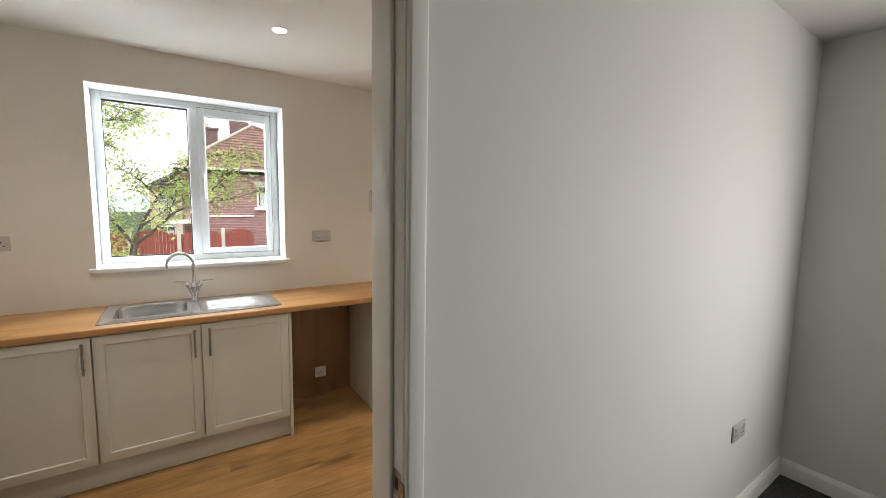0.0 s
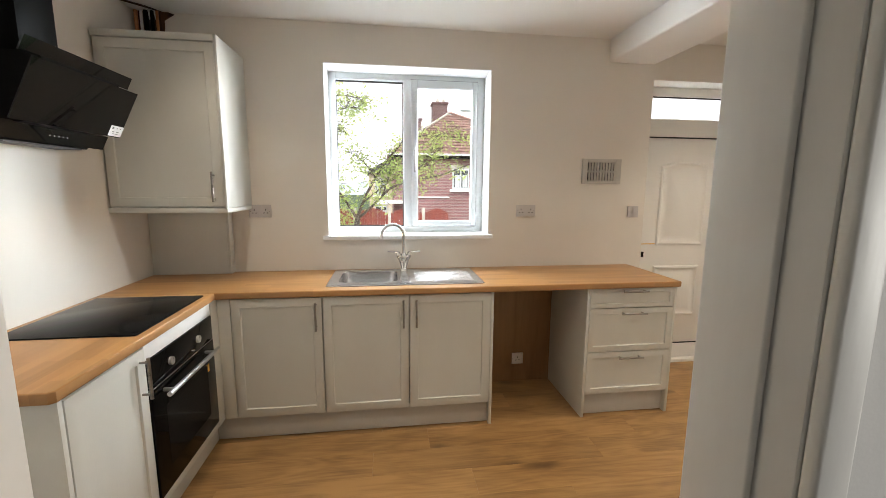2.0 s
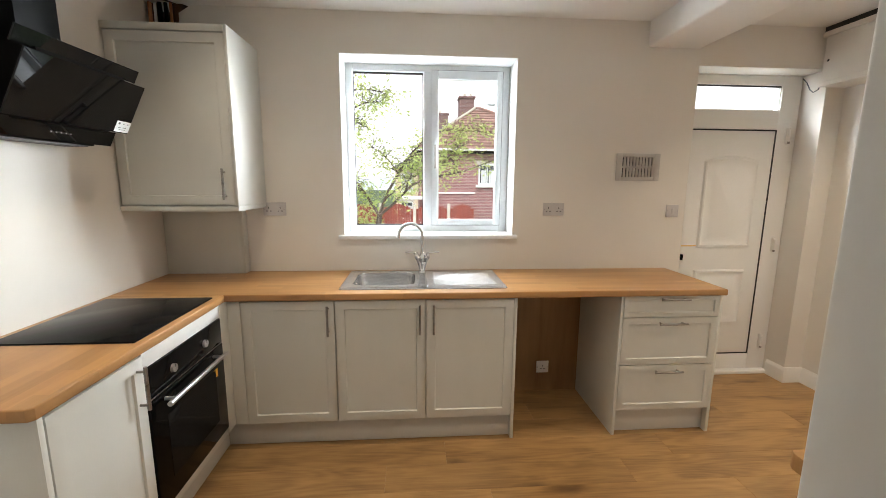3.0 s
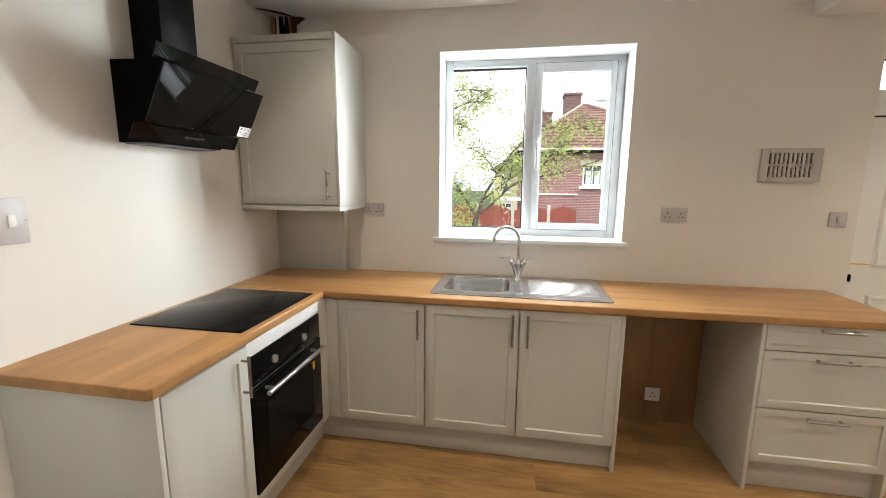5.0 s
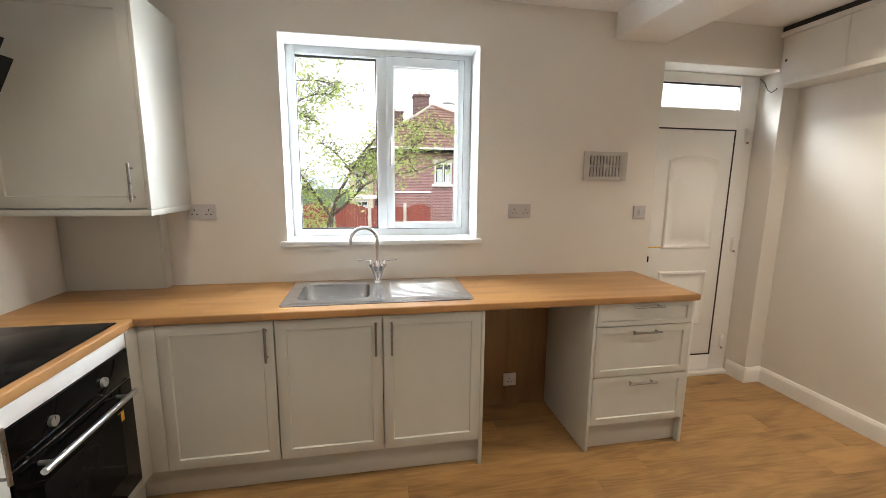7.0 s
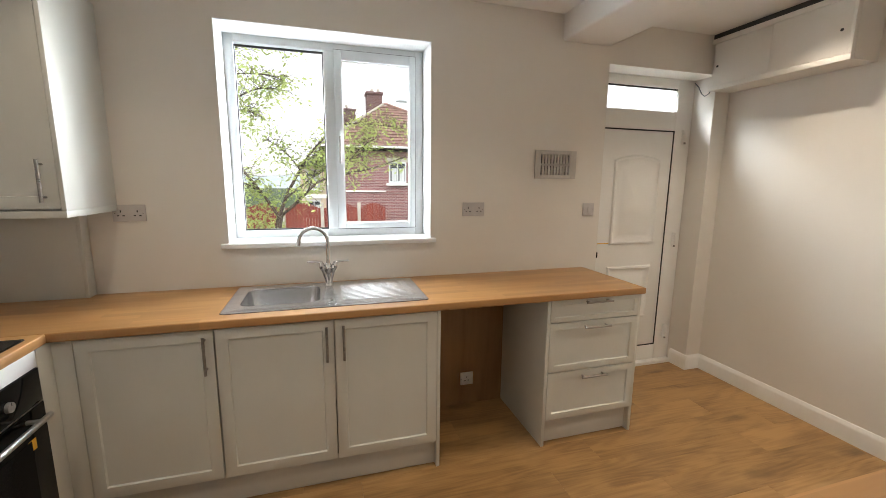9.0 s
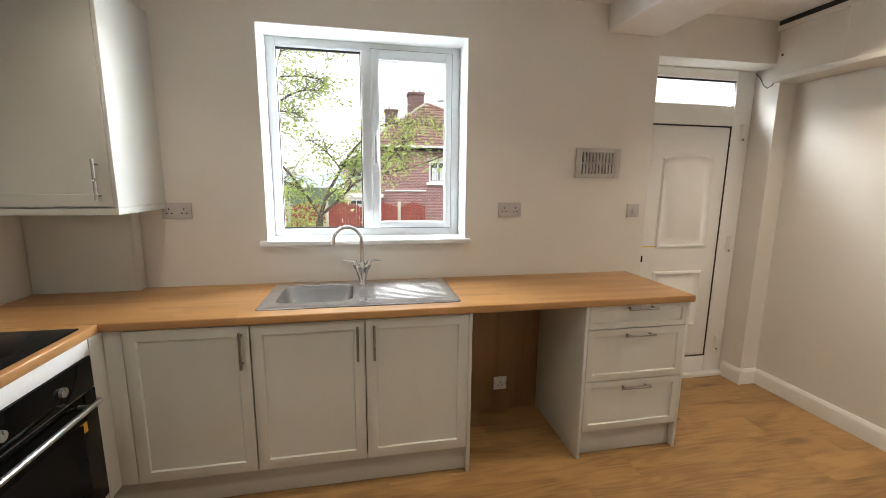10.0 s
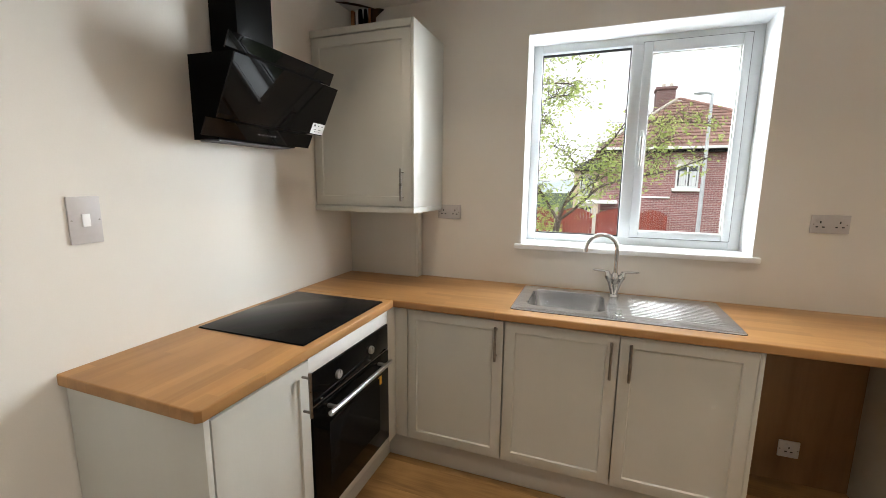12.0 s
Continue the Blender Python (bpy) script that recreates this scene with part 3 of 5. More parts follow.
sash = part("sash", box(1.711, 1.757, FY - 0.012, FY + 0.05, 1.198, 2.264, 0.004), UPVC, window)
for x0, x1, z0, z1 in ((2.168, 2.207, 1.198, 2.264), (1.757, 2.168, 1.198, 1.237), (1.757, 2.168, 2.206, 2.264)):
    part("sash_bar", box(x0, x1, FY - 0.012, FY + 0.05, z0, z1, 0.004), UPVC, sash)
for x0, x1, z0, z1 in ((1.757, 1.762, 1.237, 2.206), (2.163, 2.168, 1.237, 2.206), (1.762, 2.163, 1.237, 1.241), (1.762, 2.163, 2.202, 2.206)):
    part("gasket", box(x0, x1, FY + 0.004, FY + 0.012, z0, z1), VENTGREY, sash)
# black strips drawn for the shade between sash and frame
for x0, x1, z0, z1 in ((2.2072, 2.2100, 1.198, 2.266), (1.709, 2.2072, 2.2642, 2.2672), (1.709, 2.2072, 1.1948, 1.1978)):
    part("sash_seal", box(x0, x1, FY - 0.003, FY - 0.0002, z0, z1), GASKET_GAP, sash)
handle = part("window_handle", box(1.724, 1.744, FY - 0.026, FY - 0.0125, 1.70, 1.80, 0.004, seg=3), UPVC, sash, "white plastic window handle")
part("lever", box(1.727, 1.741, FY - 0.046, FY - 0.0265, 1.60, 1.765, 0.006, seg=3), NICKEL, sash)
for x0, x1, z0, z1, yy in ((1.1755, 1.645, 1.2045, 2.2375, FY + 0.02), (1.7625, 2.1625, 1.2415, 2.2015, FY + 0.012)):
    pane = part("pane", box(x0, x1, yy, yy + 0.006, z0, z1), GLASS, window)
    pane.visible_shadow = False
# painted reveal lining and window board
part("reveal_side", box(WIN[0], WIN[0] + 0.0025, 0.002, FY, WIN[2], WIN[3] - 0.003), REVEAL, window)
part("reveal_side", box(WIN[1] - 0.0025, WIN[1], 0.002, FY, WIN[2], WIN[3] - 0.003), REVEAL, window)
part("reveal_head", box(WIN[0], WIN[1], 0.002, FY, WIN[3] - 0.003, WIN[3]), REVEAL, window)
bm = box(WIN[0] + 0.001, WIN[1] - 0.001, -0.001, FY, WIN[2] - 0.024, WIN[2] + 0.0015)
box(1.082, 2.290, -0.030, -0.0015, WIN[2] - 0.026, WIN[2] + 0.0015, 0.006, bm=bm, seg=3)
part("window_sill", bm, REVEAL, window, "white-painted window board")

# ---- back door ----
DY = 0.150
door = thing("door_1", (3.95, DY, 0), "white plastic back door with moulded panels and glazed top light, shut", "door", kind="structure")
L1_GAP = (4.2595, 4.2685)
L0, L1, LB, LT = 3.604, 4.259, 0.168, 1.895
for x0, x1, z0, z1 in ((DOORWAY[0] + 0.002, 3.594, 0.03, 2.283), (4.269, 4.418, 0.03, 2.283), (3.594, 4.269, 1.905, 2.045), (3.594, 4.269, 2.215, 2.283), (3.594, 4.269, 0.03, 0.158)):
    part("frame_bar", box(x0, x1, DY + 0.03, DY + 0.1, z0, z1, 0.004), UPVC_DOOR, door)
for x0, x1, z0, z1 in ((L1_GAP[0], L1_GAP[1], 0.1585, 1.9045), (3.5945, 3.6035, 0.1585, 1.9045), (3.6035, 4.2595, 1.8955, 1.9045), (3.6035, 4.2595, 0.1585, 0.1675)):
    part("door_seal", box(x0, x1, DY + 0.0315, DY + 0.05, z0, z1), GASKET_GAP, door, "black rubber door seal")
part("threshold", box(DOORWAY[0] + 0.002, 4.418, DY - 0.012, DY + 0.11, 0, 0.029, 0.004), UPVC_DOOR, door)
leaf = part("leaf", box(L0, L1, DY + 0.034, DY + 0.05, LB, LT, 0.003), UPVC_DOOR, door)


def moulding(x0, x1, z0, z1, rise):
    """A raised bead round a panel, its head arched by rise, with a raised field inside."""
    def outline(pad):
        a, b, lo, hi = x0 + pad, x1 - pad, z0 + pad, z1 - pad
        top = [(b + (a - b) * k / 14, hi + rise * math.sin(math.pi * k / 14) ** 0.8) for k in range(15)]
        return [(a, lo), (b, lo)] + top
    bead = bmesh.new()
    steps = ((0.0, 0.0), (0.008, 0.012), (0.02, 0.014), (0.034, 0.003), (0.065, 0.001), (0.082, 0.009))
    rings = [[bead.verts.new((u, DY + 0.034 - out, v)) for u, v in outline(pad)] for pad, out in steps]
    for p, q in zip(rings, rings[1:]):
        for k in range(len(p)):
            bead.faces.new((p[k], p[(k + 1) % len(p)], q[(k + 1) % len(p)], q[k]))
    bead.faces.new(rings[-1])
    return bead


part("moulded_panel", moulding(3.735, 4.163, 1.025, 1.675, 0.038), UPVC_DOOR, leaf)
part("moulded_panel", moulding(3.735, 4.152, 0.412, 0.852, 0.0), UPVC_DOOR, leaf)
pane = part("transom_pane", box(3.5945, 4.2685, DY + 0.055, DY + 0.063, 2.0455, 2.2145), GLASS, door, "clear glazed top light")
pane.visible_shadow = False
part("transom_gasket", box(3.5945, 4.2685, DY + 0.040, DY + 0.052, 2.205, 2.2145), GASKET_GAP, door)
part("transom_gasket", box(4.262, 4.2685, DY + 0.040, DY + 0.052, 2.046, 2.205), VENTGREY, door)
for hz in (0.27, 1.05, 1.86):
    hinge = part("hinge", box(4.338, 4.366, DY + 0.010, DY + 0.0295, hz - 0.055, hz + 0.055, 0.005), UPVC_DOOR, door, "white door hinge")
    part("knuckle", rod((4.346, DY + 0.004, hz - 0.04), (4.346, DY + 0.004, hz + 0.04), 0.0085, seg=14), UPVC_DOOR, hinge)
    part("pin_cap", rod((4.346, DY + 0.004, hz - 0.056), (4.346, DY + 0.004, hz - 0.041), 0.0075), NICKEL, hinge)
part("door_handle", box(3.615, 3.628, DY + 0.012, DY + 0.0335, 0.93, 0.975, 0.003), BLACKMETAL, leaf, "dark door handle plate")
part("tape_strip", box(3.60, 3.735, DY + 0.0325, DY + 0.0338, 1.035, 1.042), YELLOW, leaf, "strip of yellow tape")
cable = tube([(4.395, 0.16, 2.262), (4.397, 0.125, 2.225), (4.392, 0.09, 2.17), (4.38, 0.05, 2.145), (4.372, 0.01, 2.155), (4.368, -0.004, 2.172)], 0.0035)
solid("loose_cable", cable, INK, "short dark grey cable from the door frame into the cupboard", "cable")

# ---- high cupboard on the east wall ----
cup = thing("high_cupboard", (4.45, -0.43, 2.165), "white-painted high wall cupboard with two sliding doors", "cupboard")
CX, CY0, CZ0, CZ1 = 4.338, -0.852, 2.168, 2.515
bm = box(CX + 0.03, 4.5595, CY0, -0.004, CZ0, CZ0 + 0.02)
box(CX + 0.03, 4.5595, CY0, CY0 + 0.02, CZ0 + 0.02, CZ1, bm=bm)
box(CX + 0.03, 4.5595, -0.024, -0.004, CZ0 + 0.02, CZ1, bm=bm)
box(CX + 0.03, 4.5595, CY0 + 0.02, -0.024, CZ1 - 0.02, CZ1, bm=bm)
box(4.545, 4.5595, CY0 + 0.02, -0.024, CZ0 + 0.02, CZ1 - 0.02, bm=bm)
part("carcass", bm, WALL, cup)
part("front_rail", box(CX, CX + 0.029, CY0, -0.004, CZ1 - 0.032, CZ1, 0.003), WALL, cup)
part("front_rail", box(CX, CX + 0.029, CY0, -0.004, CZ0 - 0.004, CZ0 + 0.028, 0.003), WALL, cup)
part("end_stile", box(CX, CX + 0.029, CY0, CY0 + 0.018, CZ0 + 0.028, CZ1 - 0.032, 0.002), WALL, cup)
for y0, y1, dx, hole in ((-0.43, -0.032, 0.014, -0.052), (CY0 + 0.019, -0.42, 0.004, CY0 + 0.06)):
    slide = part("sliding_door", box(CX + dx, CX + dx + 0.008, y0, y1, CZ0 + 0.0285, CZ1 - 0.0325, 0.0015), WALL, cup)
    part("finger_hole", rod((CX + dx - 0.0008, hole, CZ0 + 0.16), (CX + dx + 0.002, hole, CZ0 + 0.16), 0.0085, seg=16), SLOT_AND_SHADE, slide, "dark round finger hole")
# solid black block put in for the shade between cupboard and ceiling
part("shadow_gap", box(CX + 0.012, 4.5595, CY0, -0.004, CZ1 + 0.001, CEIL - 0.001), SLOT_AND_SHADE, cup, "black block standing for the shade in the gap under the ceiling")

# ---- floor boards ----
sub = solid("floor", box(-0.001, 4.561, -2.509, 0.15, -0.08, -0.009), CARCASS, "oak laminate floor laid in long boards", "floor", kind="structure")


def plank_mesh(w, d):
    b = box(0, w, 0, d, -0.008, 0.0)
    top = [e for e in b.edges if all(v.co.z > -0.001 for v in e.verts)]
    bmesh.ops.bevel(b, geom=top, offset=0.0007, segments=1, affect="EDGES")
    me = bpy.data.meshes.new("floor_board")
    b.to_mesh(me)
    b.free()
    me.materials.append(FLOORING)
    return me


PW, PL, row, PLANKS = 0.193, 1.285, 0, {}
y = -2.508
FIRST = 2.508 % 0.193
rng_floor = random.Random(5)
while y < 0.149:
    d = min(FIRST if y < -2.50 else PW, 0.149 - y)
    x = -rng_floor.uniform(0.1, 1.2)
    while x < 4.559:
        x0, x1 = max(x, 0.0), min(x + PL, 4.559)
        lo, hi = x0, x1
        if y > -0.01:
            lo, hi = max(x0, DOORWAY[0] + 0.002), min(x1, DOORWAY[1] - 0.002)
        if y < KIT_Y - 0.03:
            lo, hi = max(x0, JL + 0.001), min(x1, JR - 0.001)
        if hi - lo > 0.03:
            key = (round(hi - lo, 3), round(d, 3))
            if key not in PLANKS:
                PLANKS[key] = plank_mesh(key[0] - 0.0003, key[1] - 0.0003)
            ob = new("floor_board", PLANKS[key])
            ob.parent = sub
            ob.matrix_basis = BASE[sub].inverted() @ Matrix.Translation((lo, y, 0))
        x += PL
    y += d

# ---- kitchen units ----
FRONT = -0.580
DOOR_Z, DOOR_H = 0.154, 0.708


def door_with_handle(parent, w, h, m, hx, hz, length=0.168, flat=False, name="door"):
    d = part(name, shaker(w, h, m), UNIT, parent)
    turn = pose(0, 0, 0, 0, 90, 0) if flat else Matrix()
    part("handle", bar_handle(length, m @ Matrix.Translation((hx, 0, hz)) @ turn), NICKEL, d, "brushed nickel bar handle")
    return d


def carcass(parent, x0, x1, y0, y1, z0, z1, t=0.018):
    bm = box(x0, x0 + t, y0, y1, z0, z1)
    box(x1 - t, x1, y0, y1, z0, z1, bm=bm)
    box(x0 + t, x1 - t, y0, y1, z0, z0 + t, bm=bm)
    box(x0 + t, x1 - t, y1 - 0.008, y1, z0 + t, z1, bm=bm)
    return part("body", bm, CARCASS, parent)


# window run
unit = thing("base_cabinet", (0.90, -0.3, 0.15), "dove grey shaker base cabinet with one shut door", "cabinet", "base cabinets")
carcass(unit, 0.648, 1.149, FRONT + 0.0225, -0.04, 0.15, 0.8685)
door_with_handle(unit, 0.493, DOOR_H, pose(0.6525, FRONT, DOOR_Z), 0.462, 0.602)
unit = thing("sink_cabinet", (1.65, -0.3, 0.15), "dove grey shaker sink cabinet with two shut doors", "cabinet", "base cabinets")
carcass(unit, 1.150, 2.146, FRONT + 0.0225, -0.04, 0.15, 0.71)
door_with_handle(unit, 0.493, DOOR_H, pose(1.1525, FRONT, DOOR_Z), 0.462, 0.602)
door_with_handle(unit, 0.493, DOOR_H, pose(1.6505, FRONT, DOOR_Z), 0.040, 0.602)
part("top_rail", box(1.169, 2.127, FRONT + 0.021, FRONT + 0.04, 0.80, 0.868), CARCASS, unit)
solid("end_panel", box(2.1475, 2.1655, -0.572, -0.004, 0, 0.8695, 0.001), UNIT, "dove grey end panel beside the washing machine gap", "panel", "end panels")
post = thing("corner_post", (0.61, -0.6, 0.15), "dove grey corner post between the two runs of units", "filler post")
part("post_face", box(0.5805, 0.6485, FRONT + 0.004, FRONT + 0.022, 0.152, 0.8685, 0.001), UNIT, post)
part("post_return", box(0.562, 0.580, -0.658, FRONT + 0.022, 0.152, 0.8685, 0.001), UNIT, post)

# drawers
unit = thing("drawer_unit", (3.07, -0.3, 0.15), "dove grey shaker drawer unit with three shut drawers", "drawers")
carcass(unit, 2.787, 3.363, FRONT + 0.0245, -0.04, 0.15, 0.8685)
for z0, z1, hz in ((0.740, 0.865, 0.110), (0.448, 0.735, 0.257), (0.160, 0.443, 0.250)):
    h = z1 - z0
    m = pose(2.7885, FRONT + 0.002, z0)
    d = part("drawer_front", shaker(0.573, h, m, rail=0.052 if h > 0.2 else 0.036), UNIT, unit)
    part("handle", bar_handle(0.170, m @ Matrix.Translation((0.2885, 0, hz)) @ pose(0, 0, 0, 0, 90, 0)), NICKEL, d, "brushed nickel bar handle")
solid("end_panel", box(2.7685, 2.7865, -0.576, -0.004, 0, 0.8695, 0.001), UNIT, "dove grey end panel beside the drawers", "panel", "end panels")
solid("end_panel", box(3.3635, 3.3815, -0.576, -0.004, 0, 0.8695, 0.001), UNIT, "dove grey end panel at the end of the worktop", "panel", "end panels")
solid("plinth", box(0.522, 2.147, -0.538, -0.522, 0.003, 0.149, 0.001), PLINTH, "dove grey plinth below the base cabinets", "plinth", "plinths")
solid("plinth", box(2.787, 3.363, -0.538, -0.522, 0.003, 0.149, 0.001), PLINTH, "dove grey plinth below the drawer unit", "plinth", "plinths")
solid("plinth", box(0.506, 0.522, -1.664, -0.539, 0.003, 0.149, 0.001), PLINTH, "dove grey plinth below the oven", "plinth", "plinths")
solid("back_board", box(2.166, 2.768, -0.022, -0.004, 0.002, 0.869, 0.001), OAKBOARD, "oak-coloured board at the back of the appliance gap", "board")

# hob run
SIDE = 0.580
unit = thing("base_cabinet", (0.3, -1.46, 0.15), "narrow dove grey shaker base cabinet beside the oven", "cabinet", "base cabinets")
bm = box(0.03, SIDE - 0.0225, -1.664, -1.646, 0.15, 0.8685)
box(0.03, SIDE - 0.0225, -1.279, -1.261, 0.15, 0.8685, bm=bm)
box(0.03, SIDE - 0.0225, -1.646, -1.279, 0.15, 0.168, bm=bm)
part("body", bm, CARCASS, unit)
door_with_handle(unit, 0.398, DOOR_H, pose(SIDE, -1.6605, DOOR_Z, 0, 0, 90), 0.364, 0.598)
solid("end_panel", box(0.004, 0.578, -1.6825, -1.6645, 0, 0.8695, 0.001), UNIT, "dove grey end panel closing the hob run", "panel", "end panels")
house = thing("oven_housing", (0.3, -0.96, 0.15), "dove grey oven housing with a white panel over the oven", "cabinet")
bm = box(0.03, 0.555, -1.2605, -1.2435, 0.15, 0.8685)
box(0.03, 0.555, -0.677, -0.660, 0.15, 0.8685, bm=bm)
box(0.03, 0.555, -1.2435, -0.677, 0.15, 0.168, bm=bm)
part("body", bm, CARCASS, house)
part("filler_panel", box(0.556, SIDE - 0.002, -1.2605, -0.660, 0.806, 0.8685, 0.0015), WHITEPANEL, house, "glossy white filler panel")
part("bottom_rail", box(0.556, SIDE - 0.004, -1.2605, -0.660, 0.150, 0.192, 0.001), UNIT, house)

oven = thing("oven", (0.3, -0.96, 0.19), "black glass built-in single oven with a steel bar handle", "oven")
part("cavity", box(0.06, 0.556, -1.240, -0.680, 0.20, 0.80), BLACKMETAL, oven)
panel = part("control_panel", box(0.5565, 0.584, -1.254, -0.666, 0.678, 0.804, 0.002), BLACKGLASS, oven)
dr = part("oven_door", box(0.5565, 0.586, -1.254, -0.666, 0.195, 0.672, 0.003), BLACKGLASS, oven)
part("door_trim", box(0.5575, 0.5835, -1.253, -0.667, 0.6725, 0.6775), NICKEL, oven, "thin metal trim")
part("viewing_window", box(0.5861, 0.5869, -1.16, -0.76, 0.29, 0.565), HOBGLASS, dr, "smoked viewing window")
for ky in (-1.093, -0.836):
    knob = part("knob", rod((0.5845, ky, 0.737), (0.596, ky, 0.737), 0.0185, 0.0172, 24), STEEL, panel, "steel control knob")
    part("pointer", box(0.5962, 0.5968, ky - 0.0015, ky + 0.0015, 0.742, 0.754), SLOT_AND_SHADE, knob)
bar = rod((0.632, -1.212, 0.641), (0.632, -0.722, 0.641), 0.0105, seg=18)
for ky in (-1.165, -0.770):
    rod((0.5862, ky, 0.641), (0.632, ky, 0.641), 0.008, seg=12, bm=bar)
part("bar_handle", bar, STEEL, dr, "brushed steel bar handle")
part("sticker", box(0.5861, 0.5868, -0.777, -0.738, 0.525, 0.567), YELLOW, dr, "small yellow sticker")

# worktops
def slab(x0, x1, y0, y1, edges, into=None):
    """A worktop slab with its top edges rounded on the sides named."""
    bm = box(x0, x1, y0, y1, 0.870, 0.908)
    pick = []
    for e in bm.edges:
        a, b = (v.co for v in e.verts)
        for side, axis, val in (("w", 0, x0), ("e", 0, x1), ("s", 1, y0)):
            if side in edges and abs(a[axis] - val) < 1e-6 and abs(b[axis] - val) < 1e-6 and a.z == b.z:
                pick.append(e)
    if pick:
        bmesh.ops.bevel(bm, geom=pick, offset=0.007, segments=4, profile=0.5, affect="EDGES")
    if into is None:
        return bm
    me = bpy.data.meshes.new("slab")
    bm.to_mesh(me)
    bm.free()
    into.from_mesh(me)
    bpy.data.meshes.remove(me)
    return into


# cut-out for the bowl under the sink
SX0, SX1, SY0, SY1 = 1.163, 2.118, -0.522, -0.045
top = thing("worktop", (1.2, -0.4, 0.87), "oak block-effect laminate worktop in an L shape", "worktop")
run = slab(0.0, 1.206, -0.600, -0.0035, "s")
slab(1.604, 3.387, -0.600, -0.0035, "se", run)
slab(1.206, 1.604, -0.600, -0.440, "s", run)
slab(1.206, 1.604, -0.084, -0.0035, "", run)
part("window_run", run, WORKTOP, top)
bm = prism([(0.0, -1.700), (0.569, -1.700), (0.583, -1.687), (0.583, -0.601), (0.0, -0.601)], "z", 0.870, 0.908)
pick = [e for e in bm.edges if e.verts[0].co.z == e.verts[1].co.z and (all(v.co.x > 0.55 for v in e.verts) or all(v.co.y < -1.69 for v in e.verts))]
bmesh.ops.bevel(bm, geom=pick, offset=0.005, segments=3, profile=0.5, affect="EDGES")
part("hob_run", bm, WORKTOP_Y, top)
side_top = thing("worktop", (3.4, -2.2, 0.87), "oak block-effect worktop along the partition wall", "worktop")
bm = prism([(2.432, -1.985), (2.440, -1.972), (4.541, -1.972), (4.541, KIT_Y + 0.002), (2.432, KIT_Y + 0.002)], "z", 0.870, 0.908)
part("slab", bm, WORKTOP, side_top)
unit = thing("base_cabinet", (3.4, -2.2, 0), "dove grey base cabinet under the side worktop", "cabinet", "base cabinets")
part("body", box(2.47, 4.541, -2.395, -2.02, 0, 0.869), UNIT, unit)

# hob
hob = thing("hob", (0.29, -0.95, 0.908), "black ceramic hob set flush into the worktop", "hob")
part("glass", box(0.036, 0.550, -1.248, -0.655, 0.9085, 0.9135, 0.002), HOBGLASS, hob)
part("glass_edge", box(0.0335, 0.5525, -1.2505, -0.6525, 0.9082, 0.9088), BLACKMETAL, hob)

# sink
sink = thing("sink", (1.64, -0.28, 0.908), "brushed stainless steel sink with bowl and ridged drainer", "sink")
SZ = 0.9115
BX, BY, BW, BH = 1.405, -0.262, 0.375, 0.335


def ring_of(bm, pts, z):
    return [bm.verts.new((u, v, z)) for u, v in pts]


def band(bm, a, b):
    for k in range(len(a)):
        bm.faces.new((a[k], a[(k + 1) % len(a)], b[(k + 1) % len(a)], b[k]))


plate = bmesh.new()
cx, cy, w, h = (SX0 + SX1) / 2, (SY0 + SY1) / 2, SX1 - SX0, SY1 - SY0
r0 = ring_of(plate, rounded(cx, cy, w, h, 0.018), 0.9085)
r1 = ring_of(plate, rounded(cx, cy, w - 0.004, h - 0.004, 0.018), 0.9135)
r2 = ring_of(plate, rounded(cx, cy, w - 0.020, h - 0.020, 0.016), 0.9145)
r3 = ring_of(plate, rounded(cx, cy, w - 0.034, h - 0.034, 0.014), SZ)
band(plate, r0, r1)
band(plate, r1, r2)
band(plate, r2, r3)
b0 = ring_of(plate, rounded(BX, BY, BW, BH, 0.06), SZ)
loops = []
for loop in (r3, b0):
    for k in range(len(loop)):
        e = plate.edges.get((loop[k], loop[(k + 1) % len(loop)])) or plate.edges.new((loop[k], loop[(k + 1) % len(loop)]))
        loops.append(e)
bmesh.ops.triangle_fill(plate, edges=loops, use_beauty=True)
deck = part("deck", plate, SINKSTEEL, sink)
strip = bmesh.new()
lines = [ring_of(strip, rounded(cx, cy, w + d, h + d, 0.02), z) for d, z in ((-0.010, 0.9082), (0.004, 0.9082), (0.004, 0.9100), (-0.010, 0.9100))]
for a, b in zip(lines, lines[1:] + lines[:1]):
    band(strip, a, b)
part("seal", strip, GASKET_GAP, sink, "dark sealing strip")
bowl = bmesh.new()
rings = [ring_of(bowl, rounded(BX, BY, BW - 2 * i, BH - 2 * i, max(0.06 - i * 0.2, 0.02)), z) for i, z in ((0, SZ - 0.0002), (0.004, SZ - 0.004), (0.007, SZ - 0.03), (0.016, SZ - 0.13), (0.028, SZ - 0.148), (0.06, SZ - 0.154))]
for a, b in zip(rings, rings[1:]):
    band(bowl, a, b)
bowl.faces.new(rings[-1])
bw = part("bowl", bowl, SINKSTEEL, sink)
part("waste", rod((BX, BY, SZ - 0.1535), (BX, BY, SZ - 0.1505), 0.035, seg=24), CHROME, bw, "chrome waste")
for k in range(14):
    yy = -0.425 + k * 0.0245
    bmr = tube([(1.695 + 0.004 * (k % 2), yy, SZ - 0.0015), (1.71, yy, SZ - 0.0002), (2.06, yy, SZ - 0.0002), (2.078, yy, SZ - 0.0015)], 0.0017, 8)
    part("drainer_ridge", bmr, SINKSTEEL, deck)
part("overflow_dimple", rod((1.648, -0.425, SZ - 0.0005), (1.648, -0.425, SZ + 0.002), 0.022, 0.019, 24), CHROME, deck)

